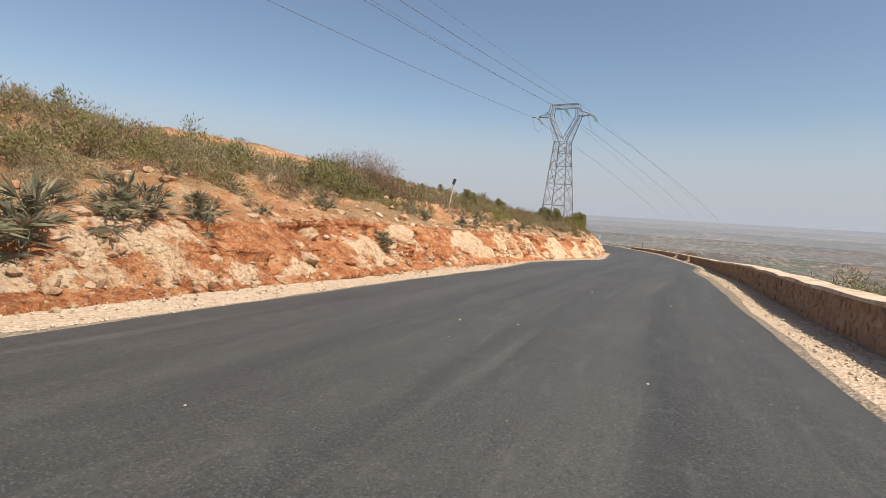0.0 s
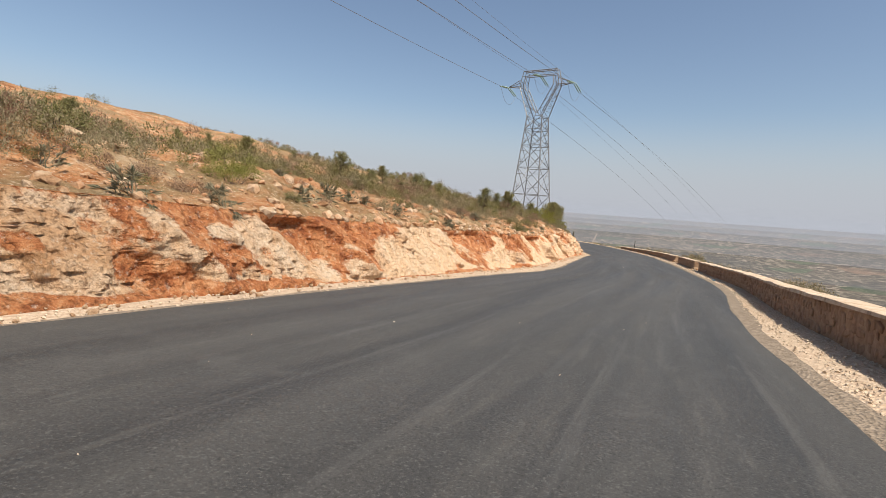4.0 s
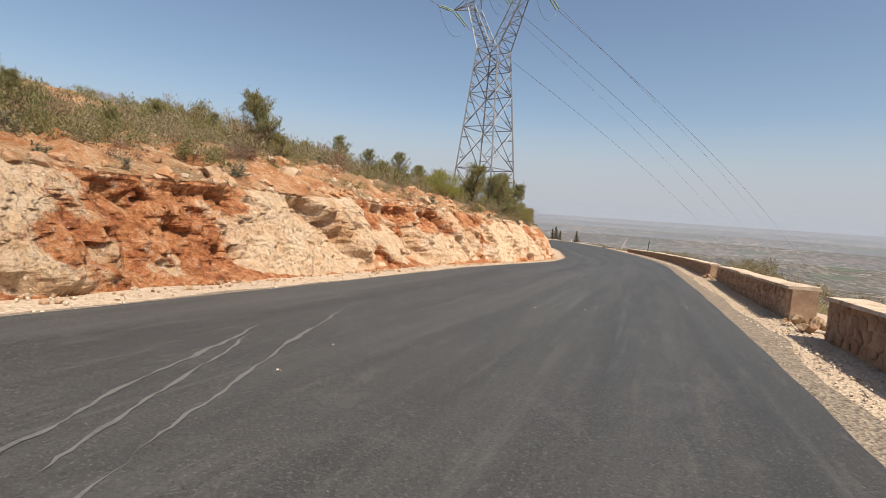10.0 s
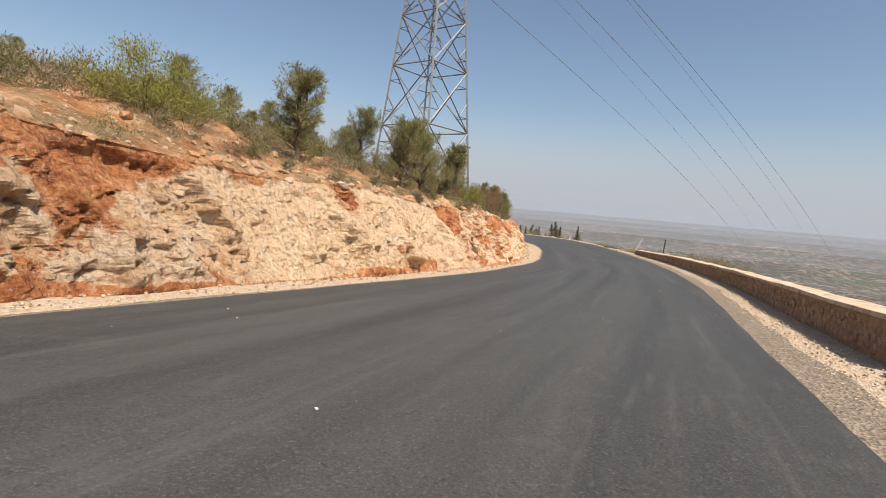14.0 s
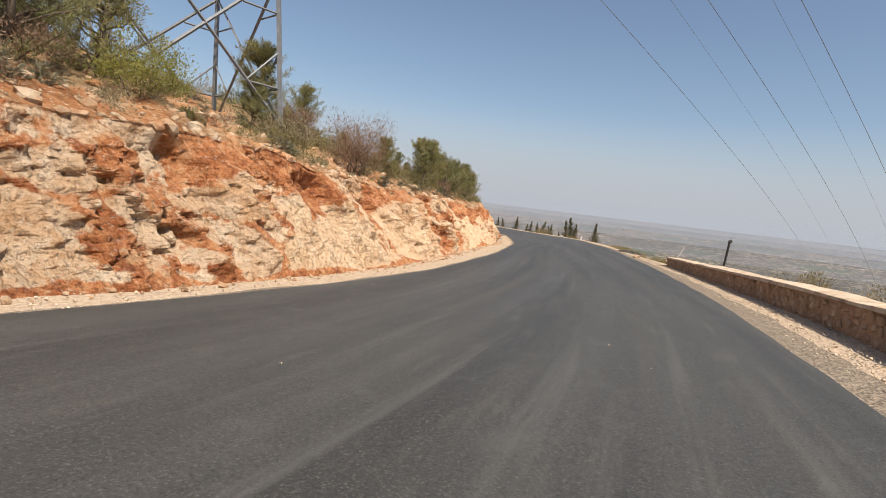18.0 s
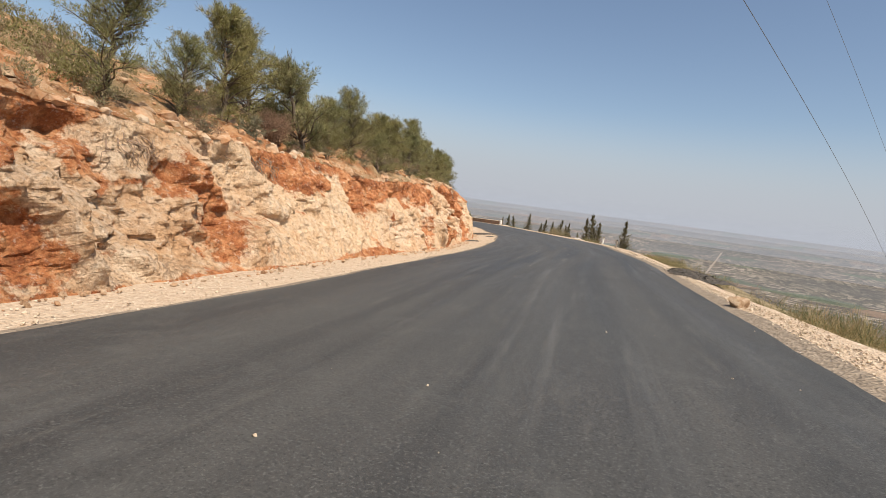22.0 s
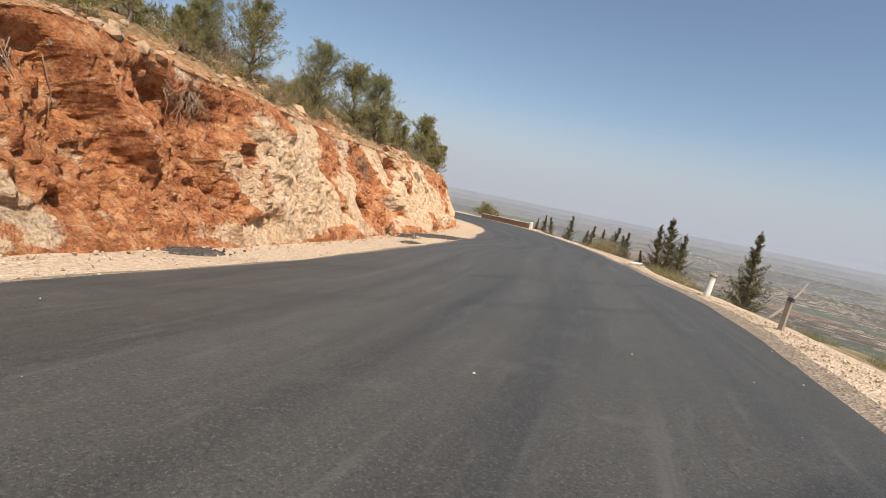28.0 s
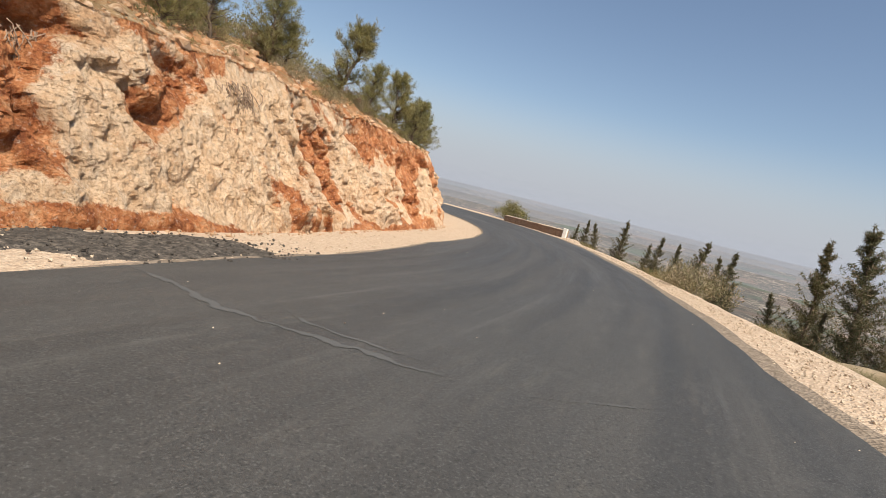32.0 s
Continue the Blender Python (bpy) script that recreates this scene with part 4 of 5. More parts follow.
def make_pine(seed, height, lean=0.1, sparse=1.0):
    """A young pine: upswept limbs in loose tiers, each ending in brushes of needles with sky between them."""
    rng = np.random.default_rng(seed)
    wood, base_, way_ = [], [], []
    trunk_top = np.array([rng.normal() * lean * height, rng.normal() * lean * height, height * 0.95])
    n = 8
    k = np.linspace(0, 1, n)[:, None]
    trunk = trunk_top * k + np.concatenate([[[0, 0, 0]], rng.normal(size=(n - 2, 3)) * 0.022 * height, [[0, 0, 0]]])
    trunk[0, 2] = -0.3
    wood.append(tube(trunk, np.linspace(0.034, 0.007, n) * height ** 0.9, 6))
    for j in range(int(58 * sparse)):
        q = 0.04 + 0.94 * rng.random()
        base = np.array([np.interp(q * (n - 1), np.arange(n), trunk[:, c]) for c in range(3)])
        reach = height * (0.46 * (1 - q) ** 0.8 + 0.05) * rng.uniform(0.45, 1.2)
        ang = rng.uniform(0, 2 * np.pi)
        rise = rng.uniform(0.15, 0.8) + 0.5 * q
        tip = base + np.array([np.cos(ang) * reach, np.sin(ang) * reach, reach * rise])
        wood.append(limb(base, tip, 0.011 * height ** 0.8, 0.003, rng))
        for m in np.linspace(0.35, 1.0, 7):
            p = base + (tip - base) * m + rng.normal(size=3) * 0.012 * height
            w = (tip - base) / (reach + 1e-9) * 0.6 + rng.normal(size=3) * 0.75 + np.array([0, 0, 0.45])
            w = w / np.linalg.norm(w) * height * rng.uniform(0.06, 0.13)
            base_.append(p)
            way_.append(w)
    for m in range(7):
        base_.append(trunk[-1] - np.array([0, 0, 0.03 * m * height]))
        way_.append(np.array([rng.normal() * 0.4, rng.normal() * 0.4, 1.0]) * 0.09 * height)
    leaves = needles(np.array(base_), np.array(way_), 44, 0.04 + 0.017 * height, 0.0032 + 0.0017 * height, 0.014 * height, rng)
    return joined(wood), leaves


def make_shrub(seed, height, width, leaf=0.07, n=42, per=44, woody=10, slim=0.3):
    """Clumps of small leaves on thin stems."""
    rng = np.random.default_rng(seed)
    ang, rad = rng.uniform(0, 2 * np.pi, n), np.sqrt(rng.random(n))
    c = np.stack([np.cos(ang) * rad * width / 2, np.sin(ang) * rad * width / 2, height * (0.2 + 0.62 * rng.random(n) * np.sqrt(np.maximum(0.1, 1 - rad ** 2)))], 1)
    leaves = cards(c, per, 0.17 * width * rng.uniform(0.6, 1.3, n), leaf, leaf * slim, rng, 0.8)
    wood = [limb((rng.normal() * 0.05, rng.normal() * 0.05, -0.2), q * np.array([0.95, 0.95, 1.05]), 0.014, 0.004, rng) for q in c[:woody]]
    return joined(wood), leaves


def make_palm(seed, height, dead=0.25):
    """A clump of dwarf fan palm: a list of fans, each on its stalk."""
    rng = np.random.default_rng(seed)
    fans = []
    for j in range(30):
        ang, tilt = rng.uniform(0, 2 * np.pi), rng.uniform(0.1, 1.35)
        d = np.array([np.cos(ang) * np.sin(tilt), np.sin(ang) * np.sin(tilt), np.cos(tilt)])
        if rng.random() < dead:
            d[2] = -abs(d[2]) * 0.6
        base = np.array([rng.normal() * 0.12, rng.normal() * 0.12, 0.1]) * height
        hub = base + d * height * rng.uniform(0.25, 0.62)
        pieces = [limb(base, hub, 0.008, 0.005, rng, 0.08, 4)]
        side = np.cross(d, [0, 0, 1.0])
        side /= np.linalg.norm(side) + 1e-9
        for a in np.linspace(-1.5, 1.5, 17):
            b = d * np.cos(a) + side * np.sin(a) + rng.normal(size=3) * 0.09
            ln = height * rng.uniform(0.20, 0.32)
            w = np.cross(b, d + rng.normal(size=3) * 0.2)
            w *= 0.0085 * (0.6 + height) / (np.linalg.norm(w) + 1e-9)
            tip = hub + b * ln - np.array([0, 0, 0.1 * ln])
            pieces.append((np.stack([hub, hub + b * ln * 0.5 + w, tip, hub + b * ln * 0.5 - w]), np.array([[0, 1, 2, 3]])))
        fans.append(joined(pieces))
    return fans


def palm(seed, height, dead):
    top = tagged(new("dwarf_palm"), "grey-green dwarf fan palm clump on the rocky bank", "palm", "dwarf palms")
    for v, f in make_palm(seed, height, dead):
        link("fan", mesh_from("fan", v, f, PALM), top)
    return top


def make_dry(seed, height, width):
    """A leafless bush: a haze of fine twigs."""
    rng = np.random.default_rng(seed)
    wood, tips = [], []
    for j in range(16):
        ang, rad = rng.uniform(0, 2 * np.pi), rng.random() ** 0.6 * width / 2
        tip = np.array([np.cos(ang) * rad, np.sin(ang) * rad, height * rng.uniform(0.5, 0.95)])
        wood.append(limb((0, 0, -0.2), tip, 0.022, 0.006, rng, 0.2))
        tips += [tip, tip * 0.75 + rng.normal(size=3) * 0.1, tip * 0.55 + rng.normal(size=3) * 0.1]
    leaves = cards(np.array(tips), 190, 0.26 * height, 0.13, 0.0055, rng, 0.5)
    return joined(wood), leaves


def make_cypress(seed, height, lean=0.0):
    """A thin young cypress: a leading shoot and rising side shoots, each with short ragged sprays."""
    rng = np.random.default_rng(seed)
    bend = np.array([lean * height, 0.03 * rng.normal() * height, 0])
    k = np.linspace(0, 1, 8)[:, None]
    trunk = np.array([0, 0, height]) * k + bend * k ** 1.6
    trunk[0, 2] = -0.4
    wood, tips, size = [tube(trunk, np.linspace(0.026, 0.005, 8) * height ** 0.7, 6)], [], []
    for q in np.linspace(0.45, 1.0, 22):
        tips.append(np.array([0, 0, height]) * q + bend * q ** 1.6)
        size.append(0.020 * height * (1.45 - q))
    for j in range(130):
        q = rng.random() ** 1.45 * 0.95
        base = np.array([0, 0, height]) * q + bend * q ** 1.6
        reach = height * (0.25 * (1 - q) ** 1.05 + 0.014) * rng.uniform(0.3, 1.25)
        ang = rng.uniform(0, 2 * np.pi)
        rise = rng.uniform(0.35, 1.1)
        tip = base + np.array([np.cos(ang) * reach, np.sin(ang) * reach, reach * rise])
        wood.append(limb(base, tip, 0.006, 0.002, rng, 0.1, 4))
        for m in np.linspace(0.3, 1.05, 6):
            tips.append(base + (tip - base) * m + np.array([0, 0, -0.08 * reach * np.sin(3.1 * m)]))
            size.append(0.016 * height * (1.25 - 0.6 * m))
    leaves = cards(np.array(tips), 17, np.array(size) * 1.15, 0.085, 0.0085, rng, 0.35)
    return joined(wood), leaves


def plant(name, made, bark, leaf, label, category, group, wood_name="trunk", leaf_name="crown"):
    top = tagged(new(name), label, category, group)
    (wv, wf), (lv, lf) = made
    link(wood_name, mesh_from(wood_name, wv, wf, bark, True), top)
    link(leaf_name, mesh_from(leaf_name, lv, lf, leaf), top)
    return top


def stand(top, p, size=1.0, turn=0.0, tilt=(0, 0)):
    m = Matrix.Translation(p) @ pose(0, 0, 0, tilt[0], tilt[1], turn)
    top.scale = (size, size, size)
    top.matrix_basis = m @ Matrix.Diagonal((size, size, size, 1))
    return top


class Stock:
    """Plants built once each and then copied; every copy is a thing of its own."""

    def __init__(self, models):
        self.models, self.used = models, [False] * len(models)

    def put(self, k, p, size=1.0, turn=0.0, tilt=(0, 0), label=""):
        k %= len(self.models)
        base = self.models[k]
        if self.used[k]:
            ob = copy_thing(base, Matrix.Identity(4))
        else:
            ob, self.used[k] = base, True
        if label:
            ob["label"] = label
        return stand(ob, p, size, turn, tilt)


pines = Stock([plant("pine_tree", make_pine(21 + k, 1.0 * h, l, sp), BARK, PINE, "young dark green pine with an uneven crown on the stony slope", "tree", "pines on the hillside") for k, (h, l, sp) in enumerate(((2.0, 0.08, 1.0), (2.4, 0.14, 0.85), (2.8, 0.06, 1.1), (1.8, 0.18, 0.8), (2.6, 0.1, 0.95)))])
brights = Stock([plant("broadleaf_tree", make_shrub(51 + k, 2.0, 2.1, 0.06, 46, 130, 14, 0.24), BARK, BRIGHT, "round bright green tree above the rock cut", "tree", "bright trees on the hillside") for k in range(2)])
shrubs = Stock([plant("shrub", make_shrub(61 + k, h, w, lf * 1.1, int(n * 0.8), 70, 10, 0.17), BARK, mat, lab, "shrub", "shrubs on the hillside", "stem", "crown") for k, (h, w, lf, n, mat, lab) in enumerate((
    (0.8, 1.1, 0.06, 32, SHRUB, "low dark green shrub on red soil"), (1.0, 1.5, 0.065, 40, OLIVE, "grey-green spreading shrub on the dry slope"), (0.6, 0.9, 0.05, 28, OLIVE, "small dusty shrub among the stones"),
    (1.2, 1.4, 0.07, 44, SHRUB, "dense dark green shrub on the slope"), (0.7, 1.3, 0.055, 34, DRY, "low brownish dried shrub among the stones")))])
palms = Stock([palm(81, 0.8, 0.15), palm(82, 0.7, 0.35), palm(83, 0.6, 0.6)])
dries = Stock([plant("bare_bush", make_dry(91 + k, h, w), BARK, DRY, "bare pinkish-brown bush of fine twigs", "bush", "bare bushes", "stem", "twig_crown") for k, (h, w) in enumerate(((2.0, 2.2), (1.2, 1.3)))])
cypresses = Stock([plant("cypress_tree", make_cypress(101 + k, 3.0, ln), BARK, CYPRESS, "thin ragged young cypress at the edge of the drop", "tree", "cypresses beside the road") for k, ln in enumerate((0.05, -0.08, 0.14, 0.0))])

P_RNG = np.random.default_rng(5)


HILL_GRID, HILL_S, HILL_STEPS = PH, s2, DH[0]


def on_hill(s, u, sink=0.08):
    """A place on the hillside's own surface."""
    d = float(cliff_foot(s) - cliff_slope(s) * cliff_height(s) - u)
    i = min(len(HILL_S) - 1, max(0, int(round((s - HILL_S[0]) / (HILL_S[1] - HILL_S[0])))))
    if d < 0:
        p = at(np.array(float(s)), np.array(float(u)), -d / cliff_slope(s) * -1.0 + cliff_height(s))
    else:
        p = [np.interp(d, HILL_STEPS, HILL_GRID[i, :, c]) for c in range(3)]
    return Vector((p[0], p[1], p[2] - sink))


def lip(s):
    return float(cliff_foot(s) - cliff_slope(s) * cliff_height(s))


# the larger trees and bushes, one by one: s, distance behind the lip, height
for j, (s_, off, h) in enumerate(((80.5, 2.2, 2.6), (84.5, 2.2, 2.2), (91.0, 2.2, 3.3), (95.5, 2.0, 2.9), (93.4, 2.8, 3.1), (88.6, 2.2, 2.9), (97.6, 2.6, 2.5), (72.4, 5.0, 1.4), (63.2, 3.8, 1.8), (54.2, 4.0, 1.8), (105.0, 3.4, 2.6), (116.2, 2.0, 2.2), (118.8, 2.6, 1.8), (122.5, 1.6, 2.7), (127.5, 1.2, 1.5),
        (120.0, 2.6, 2.6), (122.2, 3.4, 2.8), (124.5, 2.4, 1.9), (126.5, 3.2, 1.7), (128.8, 2.0, 2.2), (131.0, 2.8, 2.0), (134.0, 2.1, 2.1), (136.8, 2.4, 2.5), (139.5, 3.2, 2.0), (143.0, 2.2, 2.4), (146.5, 3.6, 2.0), (149.5, 2.2, 2.4), (153.8, 2.2, 2.6), (157.6, 2.3, 3.0), (160.2, 2.3, 3.2), (164.5, 3.0, 2.0),
        (167.5, 3.5, 2.2), (170.5, 2.8, 2.4), (175.6, 2.2, 3.1), (181.0, 2.6, 2.5), (185.2, 2.2, 3.1), (190.5, 2.0, 2.6), (194.5, 1.6, 3.0), (197.5, 1.4, 3.2), (200.5, 1.5, 2.8), (187.5, 1.6, 2.6), (203.5, 1.6, 2.6), (88.0, 4.5, 2.0), (99.0, 6.0, 2.2), (110.5, 5.0, 2.2), (113.5, 3.0, 1.7))):
    h0 = (2.0, 2.4, 2.8, 1.8, 2.6)[j % 5]
    pines.put(j, on_hill(s_, lip(s_) - (max(0.8, off - 0.9) if s_ > 112 else off)), h / h0, P_RNG.uniform(0, 360), (P_RNG.normal() * 3, P_RNG.normal() * 3))
for j, (s_, off, h) in enumerate(((28.2, 1.6, 1.1), (75.5, 2.2, 2.0), (77.3, 3.0, 1.8), (97.8, 1.2, 1.6))):
    brights.put(j, on_hill(s_, lip(s_) - off), h / 2.0, P_RNG.uniform(0, 360))
shrubs.put(3, on_hill(14.5, lip(14.5) - 3.0), 1.2, 40, label="large spreading dark green shrub above the earth bank")
shrubs.put(1, on_hill(15.9, lip(15.9) - 3.2), 1.2, 140)
for s_, off, h in ((16.0, 3.8, 1.61), (108.5, 1.5, 2.2), (106.2, 3.0, 1.4), (121.0, 0.9, 0.9)):
    dries.put(0 if h > 1.6 else 1, on_hill(s_, lip(s_) - off), h / (2.0 if h > 1.6 else 1.2), P_RNG.uniform(0, 360))
for j, (s_, off, h) in enumerate(((4.2, -0.55, 1.15), (5.5, 0.0, 0.9), (6.2, -0.05, 0.85), (6.9, 0.0, 0.75), (8.2, 1.6, 0.45), (9.2, 1.2, 0.45), (12.0, -0.7, 0.6), (18.2, 0.2, 0.7), (19.6, 0.3, 0.6), (25.0, 0.15, 0.62), (26.5, 0.15, 0.55), (29.5, 0.6, 0.55), (24.4, 1.4, 0.5), (23.2, 1.2, 0.5), (34.0, 0.5, 0.5), (41.0, 0.8, 0.5), (51.0, 0.5, 0.5), (53.0, 0.6, 0.5),
        (58.6, 0.6, 0.45), (68.8, 0.5, 0.55), (77.8, 0.4, 0.45), (85.4, 0.3, 0.5), (91.5, 0.2, 0.45), (101.0, 0.5, 0.55), (102.0, 0.6, 0.6), (120.2, 0.6, 0.7), (123.5, 0.8, 0.5), (133.0, 0.6, 0.5))):
    palms.put(2 if 24 < s_ < 27 else j, on_hill(s_, lip(s_) - off), h / (0.8, 0.7, 0.6)[2 if 24 < s_ < 27 else j % 3], P_RNG.uniform(0, 360), label="half-dead straw-coloured dwarf palm hanging on the bank" if 24 < s_ < 27 else "")
for j in range(44):
    s_ = P_RNG.uniform(8, 136)
    palms.put(j, on_hill(s_, lip(s_) - P_RNG.uniform(0.15, 3.2)), P_RNG.uniform(0.5, 0.85), P_RNG.uniform(0, 360))
# pines and shrubs scattered behind them
def thick_at(s_, away):
    """How thick the scrub stands: open soil and stones behind the lip at first, dense further on."""
    open_near = np.interp(s_, [0, 40, 52, 62], [1.6, 1.6, 1.0, 0.4])
    lush = np.interp(s_, [50, 70], [0.0, 0.12]) * np.clip(1 - away / 9, 0, 1)
    return float(fbm(np.array(s_ * 0.16 + 40), np.array(away * 0.16), 3)) + 0.12 + lush + np.interp(s_, [0, 35, 60], [0.17, 0.12, 0.02]) - 0.22 * np.clip(1 - away / open_near, 0, 1)


count = 0
while count < 262:
    s_, away = P_RNG.uniform(-4, 205), 0.4 + 14 * P_RNG.random() ** 1.5
    if count > 196:
        s_, away = P_RNG.uniform(36, 104), 0.8 + 9 * P_RNG.random() ** 1.3
    elif count > 140:
        s_, away = P_RNG.uniform(0, 34), 1.2 + 9 * P_RNG.random()
    if thick_at(s_, away) < 0.44 + 0.08 * P_RNG.random():
        continue
    count += 1
    shrubs.put(int(P_RNG.integers(0, 5)), on_hill(s_, lip(s_) - away), P_RNG.uniform(0.5, 1.25) * (0.75 if away < 2 else 1.0) * np.interp(s_, [30, 70], [0.65, 1.0]), P_RNG.uniform(0, 360))
for j in range(30):
    s_, away = P_RNG.uniform(66, 200), 4.5 + 34 * P_RNG.random() ** 1.2
    pines.put(j, on_hill(s_, lip(s_) - away), P_RNG.uniform(0.45, 0.95), P_RNG.uniform(0, 360))
for j in range(22):
    s_, away = P_RNG.uniform(20, 70), 7 + 16 * P_RNG.random()
    pines.put(j, on_hill(s_, lip(s_) - away), P_RNG.uniform(0.32, 0.6), P_RNG.uniform(0, 360))
for j in range(26):
    s_, away = P_RNG.uniform(44, 104), 2.5 + 9 * P_RNG.random()
    pines.put(j, on_hill(s_, lip(s_) - away), P_RNG.uniform(0.4, 0.75), P_RNG.uniform(0, 360))
# young pines crowd the lip above the high part of the cut
for j in range(30):
    s_, away = (P_RNG.uniform(119, 150), P_RNG.uniform(150, 204))[j % 3 == 2], 1.3 + 3.4 * P_RNG.random()
    pines.put(j, on_hill(s_, lip(s_) - away), P_RNG.uniform(0.55, 0.95), P_RNG.uniform(0, 360), (P_RNG.normal() * 4, P_RNG.normal() * 4))
# green and bare bushes crowd together at the start of the cut
for s_, off, size, k in ((13.2, 2.6, 1.15, 3), (17.4, 4.4, 1.0, 1), (18.6, 3.6, 1.1, 3), (19.8, 4.8, 1.0, 1)):
    shrubs.put(k, on_hill(s_, lip(s_) - off), size, P_RNG.uniform(0, 360))
dries.put(0, on_hill(17.3, lip(17.3) - 3.2), 0.85, 60)


def scrub(name, seed, n, material, label, models):
    """The dense low scrub of the hillside, too many bushes to count."""
    rng = np.random.default_rng(seed)
    pieces = []
    while len(pieces) < n:
        s_, away, least = rng.uniform(-8, 185), 0.4 + 46 * rng.random() ** 1.7, 0.40
        pick = rng.random()
        if pick < 0.24:  # the slope above the earth bank at the start
            s_, away, least = rng.uniform(2, 26), 1.4 + 16 * rng.random() ** 1.3, 0.28
        elif pick < 0.37:  # the crowded strip behind the high part of the cut
            s_, away, least = rng.uniform(108, 205), 0.8 + 5 * rng.random(), 0.25
        elif pick < 0.64:  # the slope above the low part of the cut
            s_, away, least = rng.uniform(16, 78), 2.4 + 17 * rng.random() ** 1.2, 0.33
        elif pick < 0.70:  # close behind the lip of the middle part
            s_, away, least = rng.uniform(36, 104), 0.8 + 9 * rng.random() ** 1.3, 0.40
        if thick_at(s_, away) < least + 0.10 * rng.random():
            continue
        v_, f_ = models[int(rng.integers(0, len(models)))]
        a, size = rng.uniform(0, 6.28), rng.uniform(0.5, 1.3) * (0.7 if away < 3 else 1.0 + 0.008 * away) * np.interp(s_, [20, 32, 70], [1.0, 0.72, 1.0])
        turn = np.array([[np.cos(a), np.sin(a), 0], [-np.sin(a), np.cos(a), 0], [0, 0, 1]]) * size
        pieces.append((v_ @ turn + np.array(on_hill(s_, lip(s_) - away)), f_))
    link(name, mesh_from(name, *joined(pieces), material), None, label, "scrub", kind="stuff")


bushes = [make_shrub(140 + k, h, w, lf * 0.72, 12, 44, 3, 0.16)[1] for k, (h, w, lf) in enumerate(((0.9, 1.2, 0.12), (0.7, 1.5, 0.12), (1.1, 1.4, 0.13), (0.5, 1.0, 0.10)))]
scrub("scrub", 31, 1040, SHRUB, "dense dark green scrub over the stony hillside", bushes)
scrub("scrub", 32, 1140, OLIVE, "dense grey-green scrub over the stony hillside", bushes)
scrub("scrub", 33, 330, DRY, "dry brownish scrub between the green bushes", bushes)


# tangles of bare roots that hang from the lip of the cut
def roots(s_, z_, wide, drop, seed):
    rng = np.random.default_rng(seed)
    top = tagged(new("root_tangle"), "tangle of bare brown roots hanging over the rock face", "roots", "hanging roots")
    i = int((s_ - CLIFF_S[0]) / 0.07)
    row = P[i]
    j = int(np.argmin(np.abs(Z[i] - z_)))
    top.location = Vector(row[j])
    out = np.array(at(np.array(s_), np.array(0.0)) - at(np.array(s_), np.array(-1.0)))
    along = np.array(at(np.array(s_ + 0.5), np.array(-6.0)) - at(np.array(s_ - 0.5), np.array(-6.0)))
    for m in range(40):
        a = rng.normal() * wide * 0.4
        p = [along * a + out * -0.05 + np.array([0, 0, rng.uniform(-0.1, 0.15)])]
        for q in range(5):
            p.append(p[-1] + along * rng.normal() * 0.09 + out * (0.10 if q < 2 else rng.normal() * 0.05) + np.array([0, 0, -drop * rng.uniform(0.05, 0.3)]))
        v_, f_ = tube(np.array(p), np.linspace(0.012, 0.003, 6), 4)
        link("root", mesh_from("root", v_, f_, ROOT), top)


for k, (s_, z_, w_, d_) in enumerate(((154.6, 2.9, 1.0, 1.0), (156.2, 2.9, 1.1, 1.1), (159.4, 2.7, 0.9, 0.9), (141.1, 2.8, 0.7, 1.2), (145.2, 3.0, 0.9, 0.7), (119.6, 2.3, 1.0, 0.6), (116.2, 2.2, 0.8, 0.5), (164.5, 3.1, 0.9, 0.7), (111.6, 2.4, 0.7, 0.5))):
    roots(s_, z_, w_, d_, 400 + k)


def on_drop(s, away, sink=0.1):
    q = at(np.array(float(s)), outer_line(s) + away)
    return Vector((q[0], q[1], q[2] - 0.05 - float(drop_at(away)) - sink))


for j, (s_, beside, h) in enumerate(((157.5, 6.4, 3.8), (168.7, 6.0, 3.7), (169.9, 5.7, 4.7), (171.9, 5.5, 4.1), (177.0, 4.8, 3.0), (179.5, 5.4, 2.8), (182.8, 5.6, 3.6), (184.8, 5.4, 3.0), (187.0, 5.2, 3.2), (193.0, 5.2, 3.9), (199.5, 5.9, 3.0), (201.5, 5.9, 3.2), (204.0, 6.1, 2.6), (189.5, 5.6, 2.6), (173.2, 5.0, 1.7), (175.8, 4.6, 1.6), (170.6, 5.2, 1.6))):
    lab = "tall bare-stemmed cypress with a tufted top" if s_ == 193.0 else ""
    cypresses.put(j, on_drop(s_, beside - float(outer_line(s_))), 0.82 * h / 3.0, P_RNG.uniform(0, 360), label=lab)

# ---- loose rocks ----
R_RNG = np.random.default_rng(9)
rock_meshes = [rock_mesh("boulder", 200 + k, BOULDER, (1.0, R_RNG.uniform(0.7, 1.0), R_RNG.uniform(0.55, 0.85))) for k in range(8)]


def boulder(p, size, k, label="pale limestone boulder half sunk in the red soil"):
    ob = link("boulder", rock_meshes[k % 8], None, label, "boulder", "boulders on the hillside")
    ob.matrix_basis = Matrix.Translation(p) @ pose(0, 0, 0, R_RNG.uniform(-15, 15), R_RNG.uniform(-15, 15), R_RNG.uniform(0, 360)) @ Matrix.Diagonal((size, size, size, 1))


